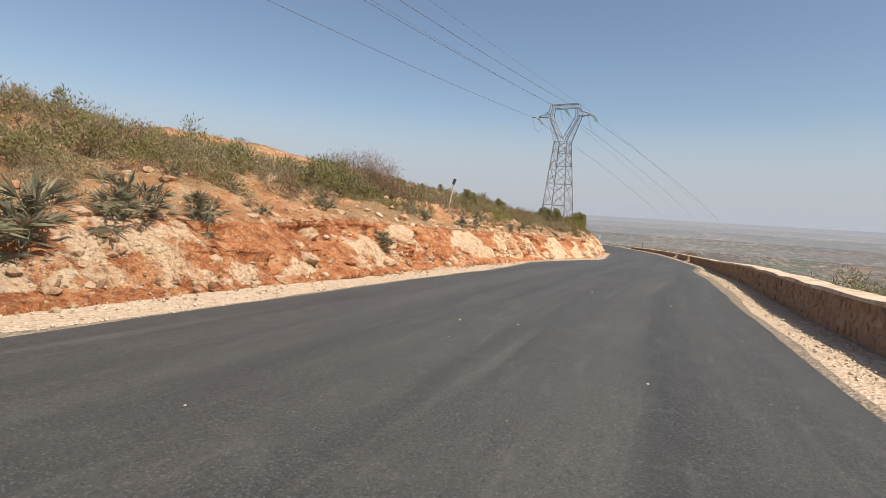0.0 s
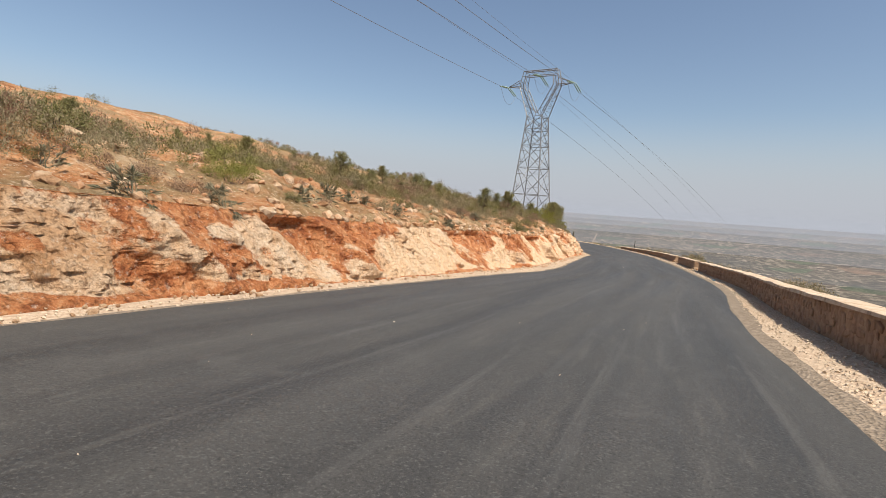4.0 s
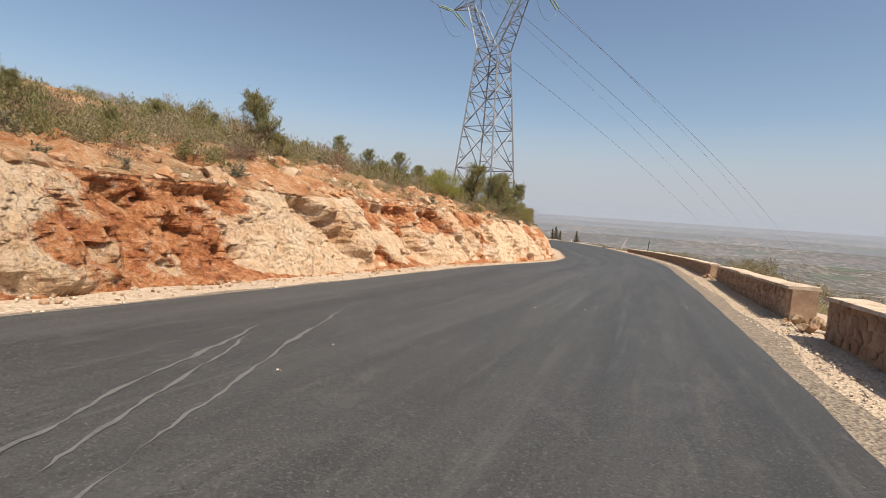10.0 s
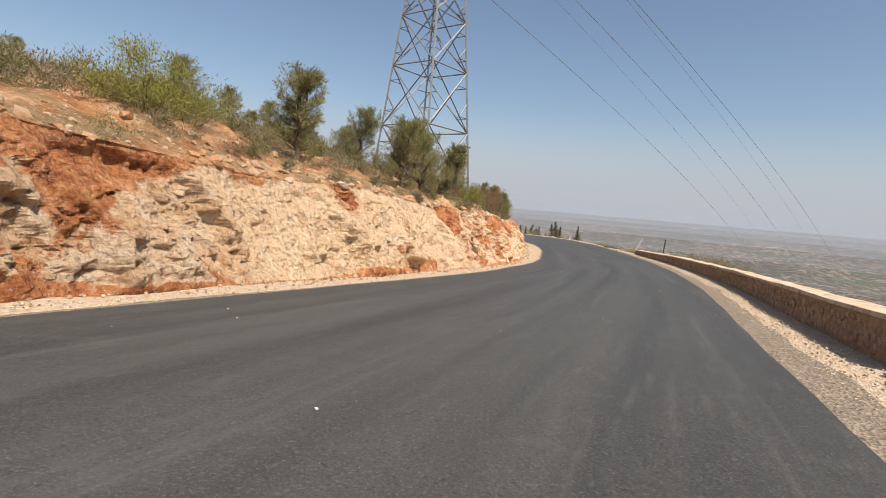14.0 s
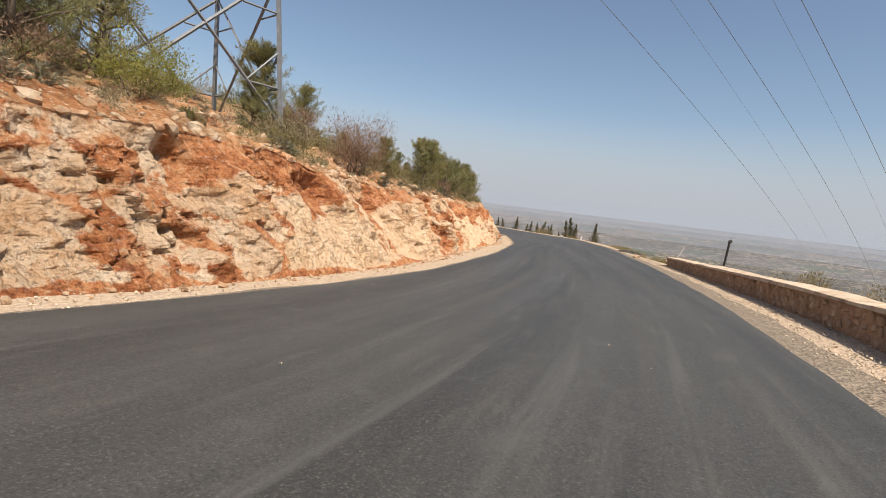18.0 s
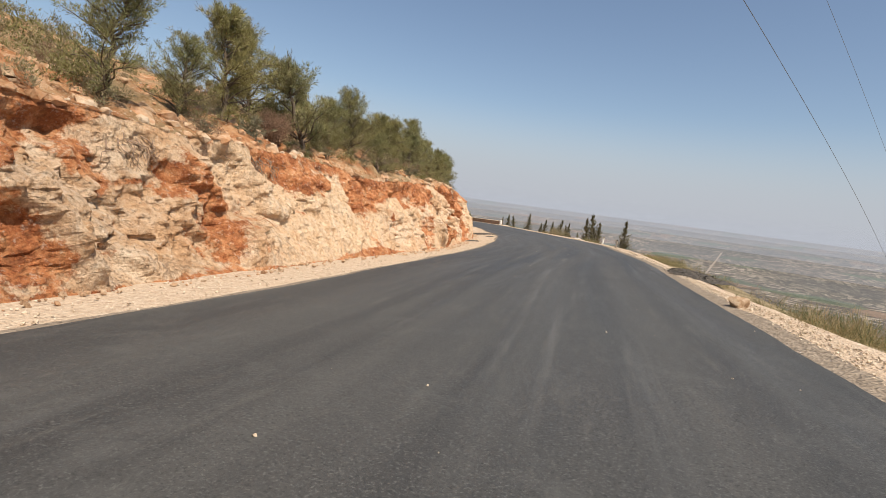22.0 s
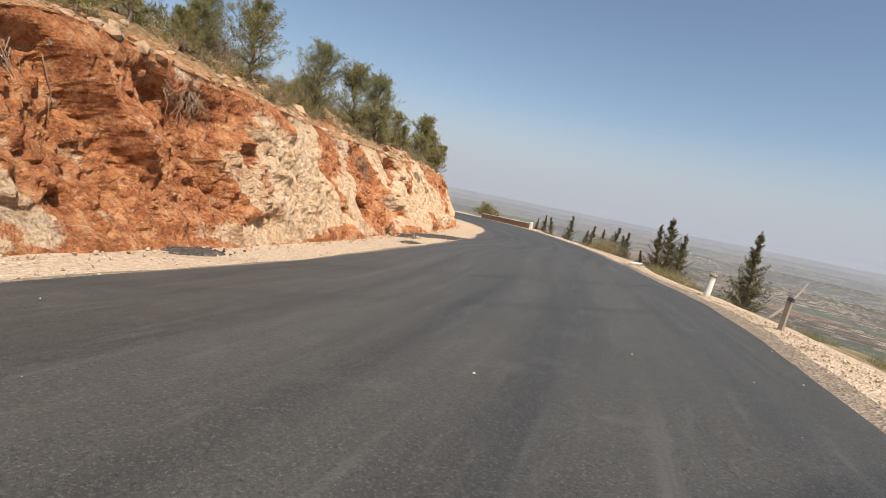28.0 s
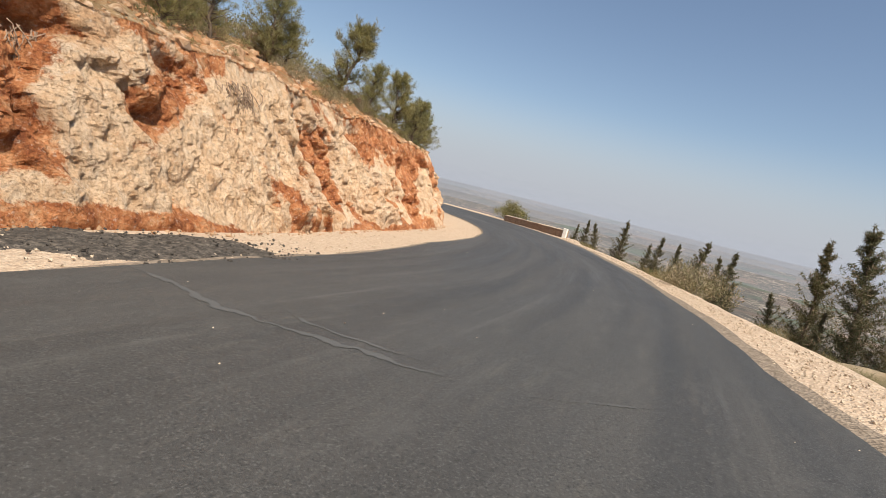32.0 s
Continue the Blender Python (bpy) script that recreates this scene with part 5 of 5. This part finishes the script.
for j in range(250):
    s_ = R_RNG.uniform(0, 200)
    away = 0.15 + 8 * R_RNG.random() ** 1.8
    boulder(on_hill(s_, lip(s_) - away, 0.02), R_RNG.uniform(0.2, 0.7) * (1.2 if R_RNG.random() < 0.15 else 0.8), j)
for s_, off, size in ((113.0, 0.4, 0.8), (114.2, 0.6, 0.6), (150.6, 1.0, 0.5), (121.8, 1.6, 0.8), (98.6, 0.8, 0.7), (141.0, 0.6, 0.6), (160.2, 0.8, 0.7), (166.0, 0.7, 0.8), (90.0, 0.6, 0.9), (93.0, 0.5, 0.6), (68.0, 0.3, 0.65), (58.0, 0.8, 0.6)):
    boulder(on_hill(s_, lip(s_) - off, -0.1), size, int(s_), "large pale boulder on the lip of the rock cut")
for s_, off, size in ((152.4, 1.2, 0.95), (153.5, 0.5, 0.8), (154.4, 0.3, 0.4), (155.25, 0.1, 0.5), (156.6, 0.3, 0.45)):
    boulder(on_hill(s_, lip(s_) - off, 0.16), size, int(s_), "broken cream limestone block with an orange-stained side on the lip")
boulder(Vector(at(np.array(117.8), np.array(2.45), 0.06)), 0.42, 3, "orange-stained limestone block at the edge of the drop")
# fallen stones in the gaps of the low wall
for j in range(34):
    gap = (59.0, 73.6)[j % 2]
    s_, u_ = gap + R_RNG.normal() * 0.55, float(wall_line(gap)) + R_RNG.uniform(-0.25, 0.5)
    boulder(Vector(at(np.array(s_), np.array(u_), 0.02 + 0.12 * R_RNG.random())), R_RNG.uniform(0.12, 0.34), j, "pale stone fallen from the broken end of the roadside wall")
# on the earth bank at the start
for s_, v_, size in ((4.6, 0.25, 0.7), (5.9, 0.5, 0.6), (7.4, 0.55, 0.4), (8.8, 0.3, 0.9), (9.6, 0.7, 0.8), (10.8, 0.35, 0.5), (11.5, 0.75, 0.6), (13.0, 0.4, 0.7), (14.0, 0.2, 0.5), (15.2, 0.5, 0.7), (3.2, 0.4, 0.6), (17.5, 0.4, 0.7)):
    z_ = v_ * float(cliff_height(s_))
    q = at(np.array(s_), cliff_foot(s_) - cliff_slope(s_) * z_, z_)
    boulder(Vector(q), size * 0.85, int(s_ * 3), "rounded limestone block set in the red earth bank")


def pebbles(name, places, sizes, material, label, parent=None, blocky=False):
    """Many small angular stones as one object, each turned its own way."""
    n = len(places)
    if blocky:
        g = 1.618
        base = np.array([[-1, g, 0], [1, g, 0], [-1, -g, 0], [1, -g, 0], [0, -1, g], [0, 1, g], [0, -1, -g], [0, 1, -g], [g, 0, -1], [g, 0, 1], [-g, 0, -1], [-g, 0, 1]]) * 0.27
        v = base[None] * R_RNG.uniform(0.65, 1.2, (n, 12, 1)) * R_RNG.uniform(0.65, 1.15, (n, 1, 3))
        tri = np.array([[0, 11, 5], [0, 5, 1], [0, 1, 7], [0, 7, 10], [0, 10, 11], [1, 5, 9], [5, 11, 4], [11, 10, 2], [10, 7, 6], [7, 1, 8], [3, 9, 4], [3, 4, 2], [3, 2, 6], [3, 6, 8], [3, 8, 9], [4, 9, 5], [2, 4, 11], [6, 2, 10], [8, 6, 7], [9, 8, 1]])
    else:
        base = np.array([[1, 0, 0], [0, 1, 0], [-1, 0, 0], [0, -1, 0], [0, 0, 0.8], [0, 0, -0.8]], float) * 0.5
        v = base[None] * R_RNG.uniform(0.6, 1.3, (n, 6, 1))
        tri = np.array([[0, 1, 4], [1, 2, 4], [2, 3, 4], [3, 0, 4], [1, 0, 5], [2, 1, 5], [3, 2, 5], [0, 3, 5]])
    q = R_RNG.normal(size=(n, 4))
    q /= np.linalg.norm(q, axis=1)[:, None]
    w, x, y, z = q.T
    rot = np.stack([1 - 2 * (y * y + z * z), 2 * (x * y - z * w), 2 * (x * z + y * w), 2 * (x * y + z * w), 1 - 2 * (x * x + z * z), 2 * (y * z - x * w), 2 * (x * z - y * w), 2 * (y * z + x * w), 1 - 2 * (x * x + y * y)], 1).reshape(n, 3, 3)
    v = np.einsum("nij,nkj->nki", rot, v) * sizes[:, None, None] * np.array([1, 1, 0.8]) + places[:, None]
    f = (np.arange(n) * base.shape[0])[:, None, None] + tri[None]
    return link(name, mesh_from(name, v.reshape(-1, 3), f.reshape(-1, 3), material), parent, label, "gravel", kind="stuff")


def strewn(n, s0, s1, inner, outer, low, high, power=1.0):
    s_ = R_RNG.uniform(s0, s1, n)
    k = R_RNG.random(n) ** power
    u_ = inner(s_) + (outer(s_) - inner(s_)) * k
    size = low + (high - low) * R_RNG.random(n) ** 3
    return at(s_, u_, -0.01), size


GRIT = gravel_material("loose_stone", (0.36, 0.26, 0.18), (0.60, 0.48, 0.35), (0.74, 0.63, 0.50))
pebbles("gravel_left", *strewn(9000, 0, 190, lambda s: left_edge(s) - 0.05, lambda s: cliff_foot(s) + 0.1, 0.015, 0.07), GRIT, "loose limestone chippings along the verge")
pebbles("gravel_foot", *strewn(2600, 0, 190, lambda s: cliff_foot(s) + 0.5, lambda s: cliff_foot(s) - 0.25, 0.03, 0.15), BOULDER, "fallen stones at the foot of the rock cut", None, True)
pebbles("gravel_right", *strewn(30000, 0, 200, lambda s: right_edge(s) + 0.25, lambda s: np.minimum(outer_line(s), np.where(s < 116, wall_line(s), 9)), 0.016, 0.06, 0.7), GRIT, "loose limestone chippings beside the road")
s_ = R_RNG.uniform(-2, 200, 11000)
away = 0.03 + 12 * R_RNG.random(11000) ** 2.6
u_ = cliff_foot(s_) - cliff_slope(s_) * cliff_height(s_) - away
spots = np.array([on_hill(a_, b_, -0.01)[:] for a_, b_ in zip(s_, u_)])
pebbles("stones_hill", spots, 0.035 + 0.36 * R_RNG.random(11000) ** 4, BOULDER, "loose stones strewn over the hillside", None, True)
s_ = R_RNG.uniform(2, 22, 700)
z_ = R_RNG.random(700) * cliff_height(s_)
pebbles("stones_bank", at(s_, cliff_foot(s_) - cliff_slope(s_) * z_ + 0.06, z_), 0.03 + 0.25 * R_RNG.random(700) ** 4, BOULDER, "small stones in the earth bank", None, True)

# ---- grass and low scrub at the edge of the drop ----
def make_grass(seed, height, width, n=40):
    rng = np.random.default_rng(seed)
    c = np.stack([rng.normal(size=n) * width * 0.28, rng.normal(size=n) * width * 0.28, np.zeros(n)], 1)
    return cards(c, 16, 0.14, height * 0.6, 0.003, rng, 1.1, 0.2), cards(c + np.array([0, 0, height * 0.28]), 22, 0.2, height * 0.28, 0.004, rng, 0.9)


def tuft(k):
    (av, af), (bv, bf) = make_grass(120 + k, (0.42, 0.55, 0.3)[k], (0.9, 1.5, 0.7)[k])
    top = tagged(new("grass_clump"), "yellow-green dry grass clump at the edge of the drop", "grass", "grass clumps")
    link("tuft", mesh_from("tuft", *joined([(av, af), (bv, bf)]), GRASS), top)
    return top


tufts = Stock([tuft(k) for k in range(3)])
for j in range(190):
    s_ = R_RNG.uniform(0, 205)
    if fbm(np.array(s_ * 0.16 + 3), np.array(1.0), 3) < 0.50:
        continue
    tufts.put(j, on_drop(s_, R_RNG.uniform(0.3, 3.0), 0.03), R_RNG.uniform(0.45, 0.9), R_RNG.uniform(0, 360))
for s_, away, size in ((133.5, 0.7, 1.1), (132.0, 1.0, 1.0), (135.8, 0.8, 1.0), (137.2, 1.2, 0.9), (124.8, 0.9, 0.9), (126.0, 0.7, 0.8), (117.5, 0.9, 1.1), (119.0, 1.0, 1.0), (157.0, 0.9, 1.2), (158.5, 0.8, 1.1), (174.5, 0.9, 1.2), (176.0, 0.8, 1.3), (178.0, 0.9, 1.1)):
    tufts.put(1, on_drop(s_, away, 0.02), size, R_RNG.uniform(0, 360))
for j, (s_, away, h) in enumerate(((10.6, 0.7, 1.25), (14.6, 0.7, 1.0), (39.8, 0.6, 1.0), (42.2, 0.7, 1.1), (45.5, 0.8, 0.9), (53.5, 0.7, 1.0), (59.5, 0.4, 0.9), (66.5, 0.6, 1.0), (73.4, 0.3, 1.2), (74.4, 0.9, 1.5), (76.0, 1.0, 1.4), (16.0, 1.2, 1.5), (33.0, 1.4, 1.1), (96.0, 1.1, 1.1), (99.0, 1.0, 1.2), (102.0, 1.4, 1.1), (105.0, 1.0, 1.1), (60.0, 1.0, 1.0), (63.0, 1.2, 1.0), (173.0, 1.0, 1.4), (175.2, 1.2, 1.3), (214.5, 0.8, 2.2), (216.5, 1.0, 2.4))):
    shrubs.put(1 if h < 2 else 3, on_drop(s_, away, 0.05), h, R_RNG.uniform(0, 360), label="yellowish scrub behind the edge of the road" if h < 2 else "dark green bush at the far bend")

# ---- posts and small things beside the road ----
def post_mesh(name, h, r, material, square=True, r2=None):
    v, f = tube(np.array([[0, 0, -0.25], [0, 0, h * 0.5], [0, 0, h - 0.02], [0, 0, h]]), [r, r, r, (r2 or r) * 0.75], 4 if square else 12)
    n = 4 if square else 12
    bm = bmesh.new()
    vs = [bm.verts.new(q) for q in v]
    for q in f:
        bm.faces.new([vs[i] for i in q])
    bm.faces.new(vs[-n:])
    bm.faces.new(vs[:n][::-1])
    me = bpy.data.meshes.new(name)
    bm.to_mesh(me)
    bm.free()
    me.materials.append(material)
    return me


def stake(name, s, u, h, r, material, label, category, tilt=(0, 0), drop=0.0, square=True, group=""):
    q = at(np.array(float(s)), np.array(float(u)), -drop)
    top = tagged(new(name), label, category, group)
    top.matrix_basis = Matrix.Translation(q) @ pose(0, 0, 0, tilt[0], tilt[1], turn_at(s))
    link("shaft", post_mesh("shaft", h, r, material, square), top)
    return top


dark = stake("marker_post", 114.0, 5.3, 1.75, 0.05, DARKPOST, "dark leaning wooden post behind the low wall", "post", (0, 4), 0.6)
bar(dark, "crosspiece", (-0.05, 0, 1.66), (0.07, 0, 1.74), 0.06, DARKPOST)
for s_, u_, h, lean in ((144.9, 3.0, 0.62, 3),):
    g = stake("fence_post", s_, u_, h, 0.05, GREYPOST, "weathered grey wooden fence post leaning at the edge", "post", (0, lean), 0.15, True, "fence posts")
    bar(g, "cap", (0, 0, h - 0.01), (0.015, 0, h + 0.05), 0.055, DARKPOST)
b_ = stake("bollard", 148.7, 3.0, 0.5, 0.07, WHITE, "white painted concrete bollard at the verge", "bollard", (0, 5), 0.0, False, "bollards")
v, f = tube(np.array([[0, 0, 0.45], [0, 0, 0.455], [0, 0, 0.515], [0, 0, 0.52]]), [0.07, 0.09, 0.09, 0.001], 12)
link("band", mesh_from("band", v, f, GREYPOST, True), b_, "worn grey top")
f_ = stake("bollard", 158.8, 2.55, 0.2, 0.055, WHITE, "white painted concrete bollard lying on the gravel", "bollard", (0, 84), -0.06, False, "bollards")
v, f = tube(np.array([[0, 0, 0.18], [0, 0, 0.185], [0, 0, 0.21], [0, 0, 0.215]]), [0.045, 0.058, 0.056, 0.001], 12)
link("band", mesh_from("band", v, f, GREYPOST, True), f_, "chipped grey top")
end = stake("wall_end_post", 197.9, 2.6, 0.75, 0.2, WHITE, "whitewashed end block of the far roadside wall", "post", (0, 0), 0.0, True)
hp = on_hill(20.6, lip(20.6) - 1.6)
sign = tagged(new("signal_pole"), "thin pale pole with a small dark plate on the hillside", "pole")
sign.matrix_basis = Matrix.Translation(hp) @ pose(0, 0, 0, 2, 9, 0)
link("shaft", post_mesh("shaft", 1.6, 0.032, COPING, False), sign)
bar(sign, "plate", (0.0, -0.01, 1.42), (0.02, 0.01, 1.66), 0.065, DARKPOST)

q = at(np.array(47.4), np.array(1.5), 0.03)
tin = tagged(new("drink_can"), "crushed blue drink can lying on the gravel", "can")
tin.matrix_basis = Matrix.Translation(q) @ pose(0, 0, 0, 90, 0, 35)
v, f = tube(np.array([[0, 0, -0.075], [0, 0, -0.06], [0, 0, -0.01], [0, 0.004, 0.02], [0, 0, 0.06], [0, 0, 0.075]]), [0.024, 0.033, 0.03, 0.024, 0.033, 0.025], 14)
link("body", mesh_from("body", v, f, BLUE, True), tin)
v, f = tube(np.array([[0, 0, 0.073], [0, 0, 0.079]]), [0.026, 0.001], 14)
link("lid", mesh_from("lid", v, f, STEEL, True), tin, "bare metal lid")

# patches of broken asphalt
def rubble(name, s0, s1, u0, u1, n, height, label):
    cs, cu, hs, hu = (s0 + s1) / 2, (u0 + u1) / 2, (s1 - s0) / 2, abs(u1 - u0) / 2
    A, B = np.meshgrid(np.linspace(s0 - 0.4, s1 + 0.4, 60), np.linspace(u0 - 0.3, u1 + 0.3, 40), indexing="ij")
    body = lambda a, b: 1.0 - np.hypot((a - cs) / hs, (b - cu) / hu) + (fbm(a * 1.3 + 4, b * 1.3, 5) - 0.5) * 1.5
    sheet = at(A, B, -0.08)
    sheet[..., 2] += np.clip(body(A, B) * 0.25, 0, 0.075) + np.clip(body(A, B), 0, 1) * height * fbm(A * 4, B * 4, 4)
    link(name + "_patch", grid_mesh(name, sheet, TAR, None, None, False), None, label, "rubble", kind="stuff")
    s_, u_ = R_RNG.uniform(s0 - 0.5, s1 + 0.5, n), R_RNG.uniform(u0 - 0.3, u1 + 0.3, n)
    keep = body(s_, u_) > R_RNG.uniform(-0.35, 0.35, n)
    s_, u_ = s_[keep], u_[keep]
    p = at(s_, u_, 0.0)
    p[:, 2] += np.clip(body(s_, u_), 0, 1) * height * 0.5
    pebbles(name, p, 0.015 + 0.06 * R_RNG.random(len(s_)) ** 2.5, TAR, label, None, True)


rubble("rubble_left", 155.2, 162.5, -7.6, -5.2, 1500, 0.10, "spilled lumps of black broken asphalt on the gravel")
rubble("rubble_left", 152.3, 153.5, -5.6, -4.7, 120, 0.04, "small patch of black broken asphalt on the gravel")
rubble("rubble_left", 142.3, 144.2, -7.0, -5.8, 220, 0.06, "small patch of black broken asphalt on the gravel")
rubble("rubble_right", 123.2, 127.2, 2.4, 3.4, 400, 0.16, "small heap of black broken asphalt at the verge")
s_ = R_RNG.uniform(1, 175, 420)
k_ = R_RNG.random(420)
pebbles("road_chips", at(s_, left_edge(s_) + (right_edge(s_) - left_edge(s_)) * k_, 0.004), 0.008 + 0.03 * R_RNG.random(420) ** 3, GRIT, "small pale chips lying on the asphalt")

# marks on the asphalt
def streak(name, pts, width, material, label, lift=0.004):
    """A thin dried mark or painted shadow: points (s, u) with a wandering edge."""
    pts = np.array(pts, float)
    k = np.linspace(0, len(pts) - 1, 22 * (len(pts) - 1) + 1)
    s_, u_ = np.interp(k, np.arange(len(pts)), pts[:, 0]), np.interp(k, np.arange(len(pts)), pts[:, 1])
    d = np.gradient(np.stack([s_, u_], 1), axis=0)
    d /= np.linalg.norm(d, axis=1)[:, None]
    wander = (fbm(k * 2.6 + pts[0, 1] * 9, k * 0 + 1, 4) - 0.5) * width * 2.2 + (vnoise(k * 17.0, k * 0 + 2) - 0.5) * width * 0.5
    s_, u_ = s_ - d[:, 1] * wander, u_ + d[:, 0] * wander
    w = width * np.clip(2.6 * fbm(k * 4.7 + pts[0, 0], k * 0 + 7, 4) - 0.45, 0.2, 1.35) * np.clip(np.minimum(k, k[-1] - k) * 2, 0.1, 1) * np.clip((fbm(k * 3.1 + pts[0, 1] * 5, k * 0 + 3, 3) - 0.34) * 12, 0.5, 1)
    rows = [at(s_ - d[:, 1] * w * e, u_ + d[:, 0] * w * e, lift) for e in (-0.5, 0.5)]
    link(name, grid_mesh(name, np.stack(rows, 1), material), None, label, kind="structure")


TRICKLES = (((50.7, -2.41), (49.1, -1.78), (48.3, -1.39), (47.4, -1.10), (46.8, -0.97)), ((51.3, -2.09), (49.4, -1.40), (48.3, -1.00), (47.6, -0.79), (46.8, -0.60)), ((48.3, -1.0), (47.7, -0.74), (46.9, -0.50)),
    ((50.9, -1.64), (49.1, -1.03), (48.6, -0.82), (48.1, -0.61), (47.7, -0.43), (46.9, -0.20)), ((48.7, -0.98), (48.0, -0.73), (47.7, -0.58), (46.8, -0.34)), ((48.2, -1.17), (47.6, -0.96), (46.7, -0.76)), ((47.7, -1.38), (47.2, -1.22), (46.5, -1.03)), ((48.0, -1.05), (46.7, -0.68)))
for pts in (((50.7, -2.4), (51.8, -2.9), (53.0, -3.35), (54.6, -3.9)), ((51.3, -2.1), (52.6, -2.65), (54.2, -3.2), (56.0, -3.8)), ((50.9, -2.2), (52.2, -2.85), (53.6, -3.45))):
    streak("trim_streak", pts, 0.045, RESIDUE, "pale dried trickle marks on the asphalt")
for k, pts in enumerate(TRICKLES):
    end_s, end_u = pts[-1]
    pts = pts + ((end_s - 1.2, end_u + 0.42), (end_s - 2.3 - 0.1 * k, end_u + 0.85))
    streak("trim_streak", pts, 0.042 + 0.008 * (k % 3), RESIDUE, "pale dried trickle marks on the asphalt")
# a cable's shadow, drawn as a thin dark strip on the asphalt
streak("trim_joint", [(119.4, -4.0), (120.2, -1.6), (120.8, 0.4), (121.4, 2.0)], 0.03, CABLE_SHADOW, "painted cable shadow across the asphalt")
streak("trim_line", [(127.3, -0.63), (127.42, -0.3), (127.45, 0.38), (127.4, 0.97)], 0.075, RESIDUE, "pale line across the asphalt", 0.004)
streak("trim_line", [(127.4, 0.97), (127.45, 1.48)], 0.04, RESIDUE, "pale line across the asphalt", 0.004)
streak("trim_patch", [(126.2, -0.74), (127.1, -0.76), (127.9, -0.69), (128.3, -0.86)], 0.2, RESIDUE, "pale scuffed patch on the asphalt", 0.004)
streak("trim_line", [(158.0, -4.9), (157.9, -4.3), (157.6, -3.2), (157.55, -2.2), (157.55, -1.55), (157.55, -0.92)], 0.075, FILM, "pale dusty line across the asphalt", 0.004)
streak("trim_line", [(158.1, -2.9), (157.85, -2.5), (157.78, -1.8), (157.75, -1.3)], 0.035, FILM, "faint scattered dust on the asphalt", 0.004)
streak("trim_line", [(157.62, -0.6), (157.85, -0.25), (158.1, 0.1), (158.3, 0.35)], 0.022, FILM, "thin dusty line across the asphalt", 0.004)

# ---- stones of the low wall ----
def wall_stone(seed):
    rng = np.random.default_rng(seed)
    bm = bmesh.new()
    bmesh.ops.create_cube(bm, size=1.0)
    for v_ in bm.verts:
        v_.co += Vector(rng.normal(size=3) * 0.10)
    bmesh.ops.bevel(bm, geom=bm.edges[:], offset=0.15, segments=1, affect="EDGES")
    me = bpy.data.meshes.new("stone")
    bm.to_mesh(me)
    bm.free()
    me.materials.append(STONE)
    return me


stone_kinds = [wall_stone(300 + k) for k in range(10)]
kind_arrays = []
for me in stone_kinds:
    me.calc_loop_triangles()
    kind_arrays.append((np.array([v_.co[:] for v_ in me.vertices]), np.array([t.vertices[:] for t in me.loop_triangles])))
W_RNG = np.random.default_rng(13)
for a, b, wall in wall_obs:
    loose, n_parts = [], 0
    for course in range(3):
        s_ = a + W_RNG.uniform(0, 0.2)
        while s_ < b - 0.15:
            ln = W_RNG.uniform(0.11, 0.27)
            tall = (float(wall_tall(s_)) - 0.09) / 3
            q = at(np.array(s_ + ln / 2), wall_line(s_) + 0.070, tall * (course + 0.5) + W_RNG.normal() * 0.035 - 0.01)
            m = Matrix.Translation(q) @ pose(0, 0, 0, W_RNG.normal() * 16, W_RNG.normal() * 5, turn_at(s_)) @ Matrix.Diagonal((0.105 + 0.02 * W_RNG.random(), ln * 0.88, tall * W_RNG.uniform(0.55, 0.98), 1))
            k = int(W_RNG.integers(0, 10))
            if 61 < s_ < 95 and n_parts < 300:
                ob = link("stone", stone_kinds[k], wall)
                ob.matrix_basis = m
                n_parts += 1
            else:
                v_, f_ = kind_arrays[k]
                mm = np.array(m)
                loose.append((v_ @ mm[:3, :3].T + mm[:3, 3], f_))
            s_ += ln + W_RNG.uniform(0.01, 0.09)
    if loose:
        link("stonework", mesh_from("stonework", *joined(loose), STONE), wall, "brown rubble stonework", kind="stuff")
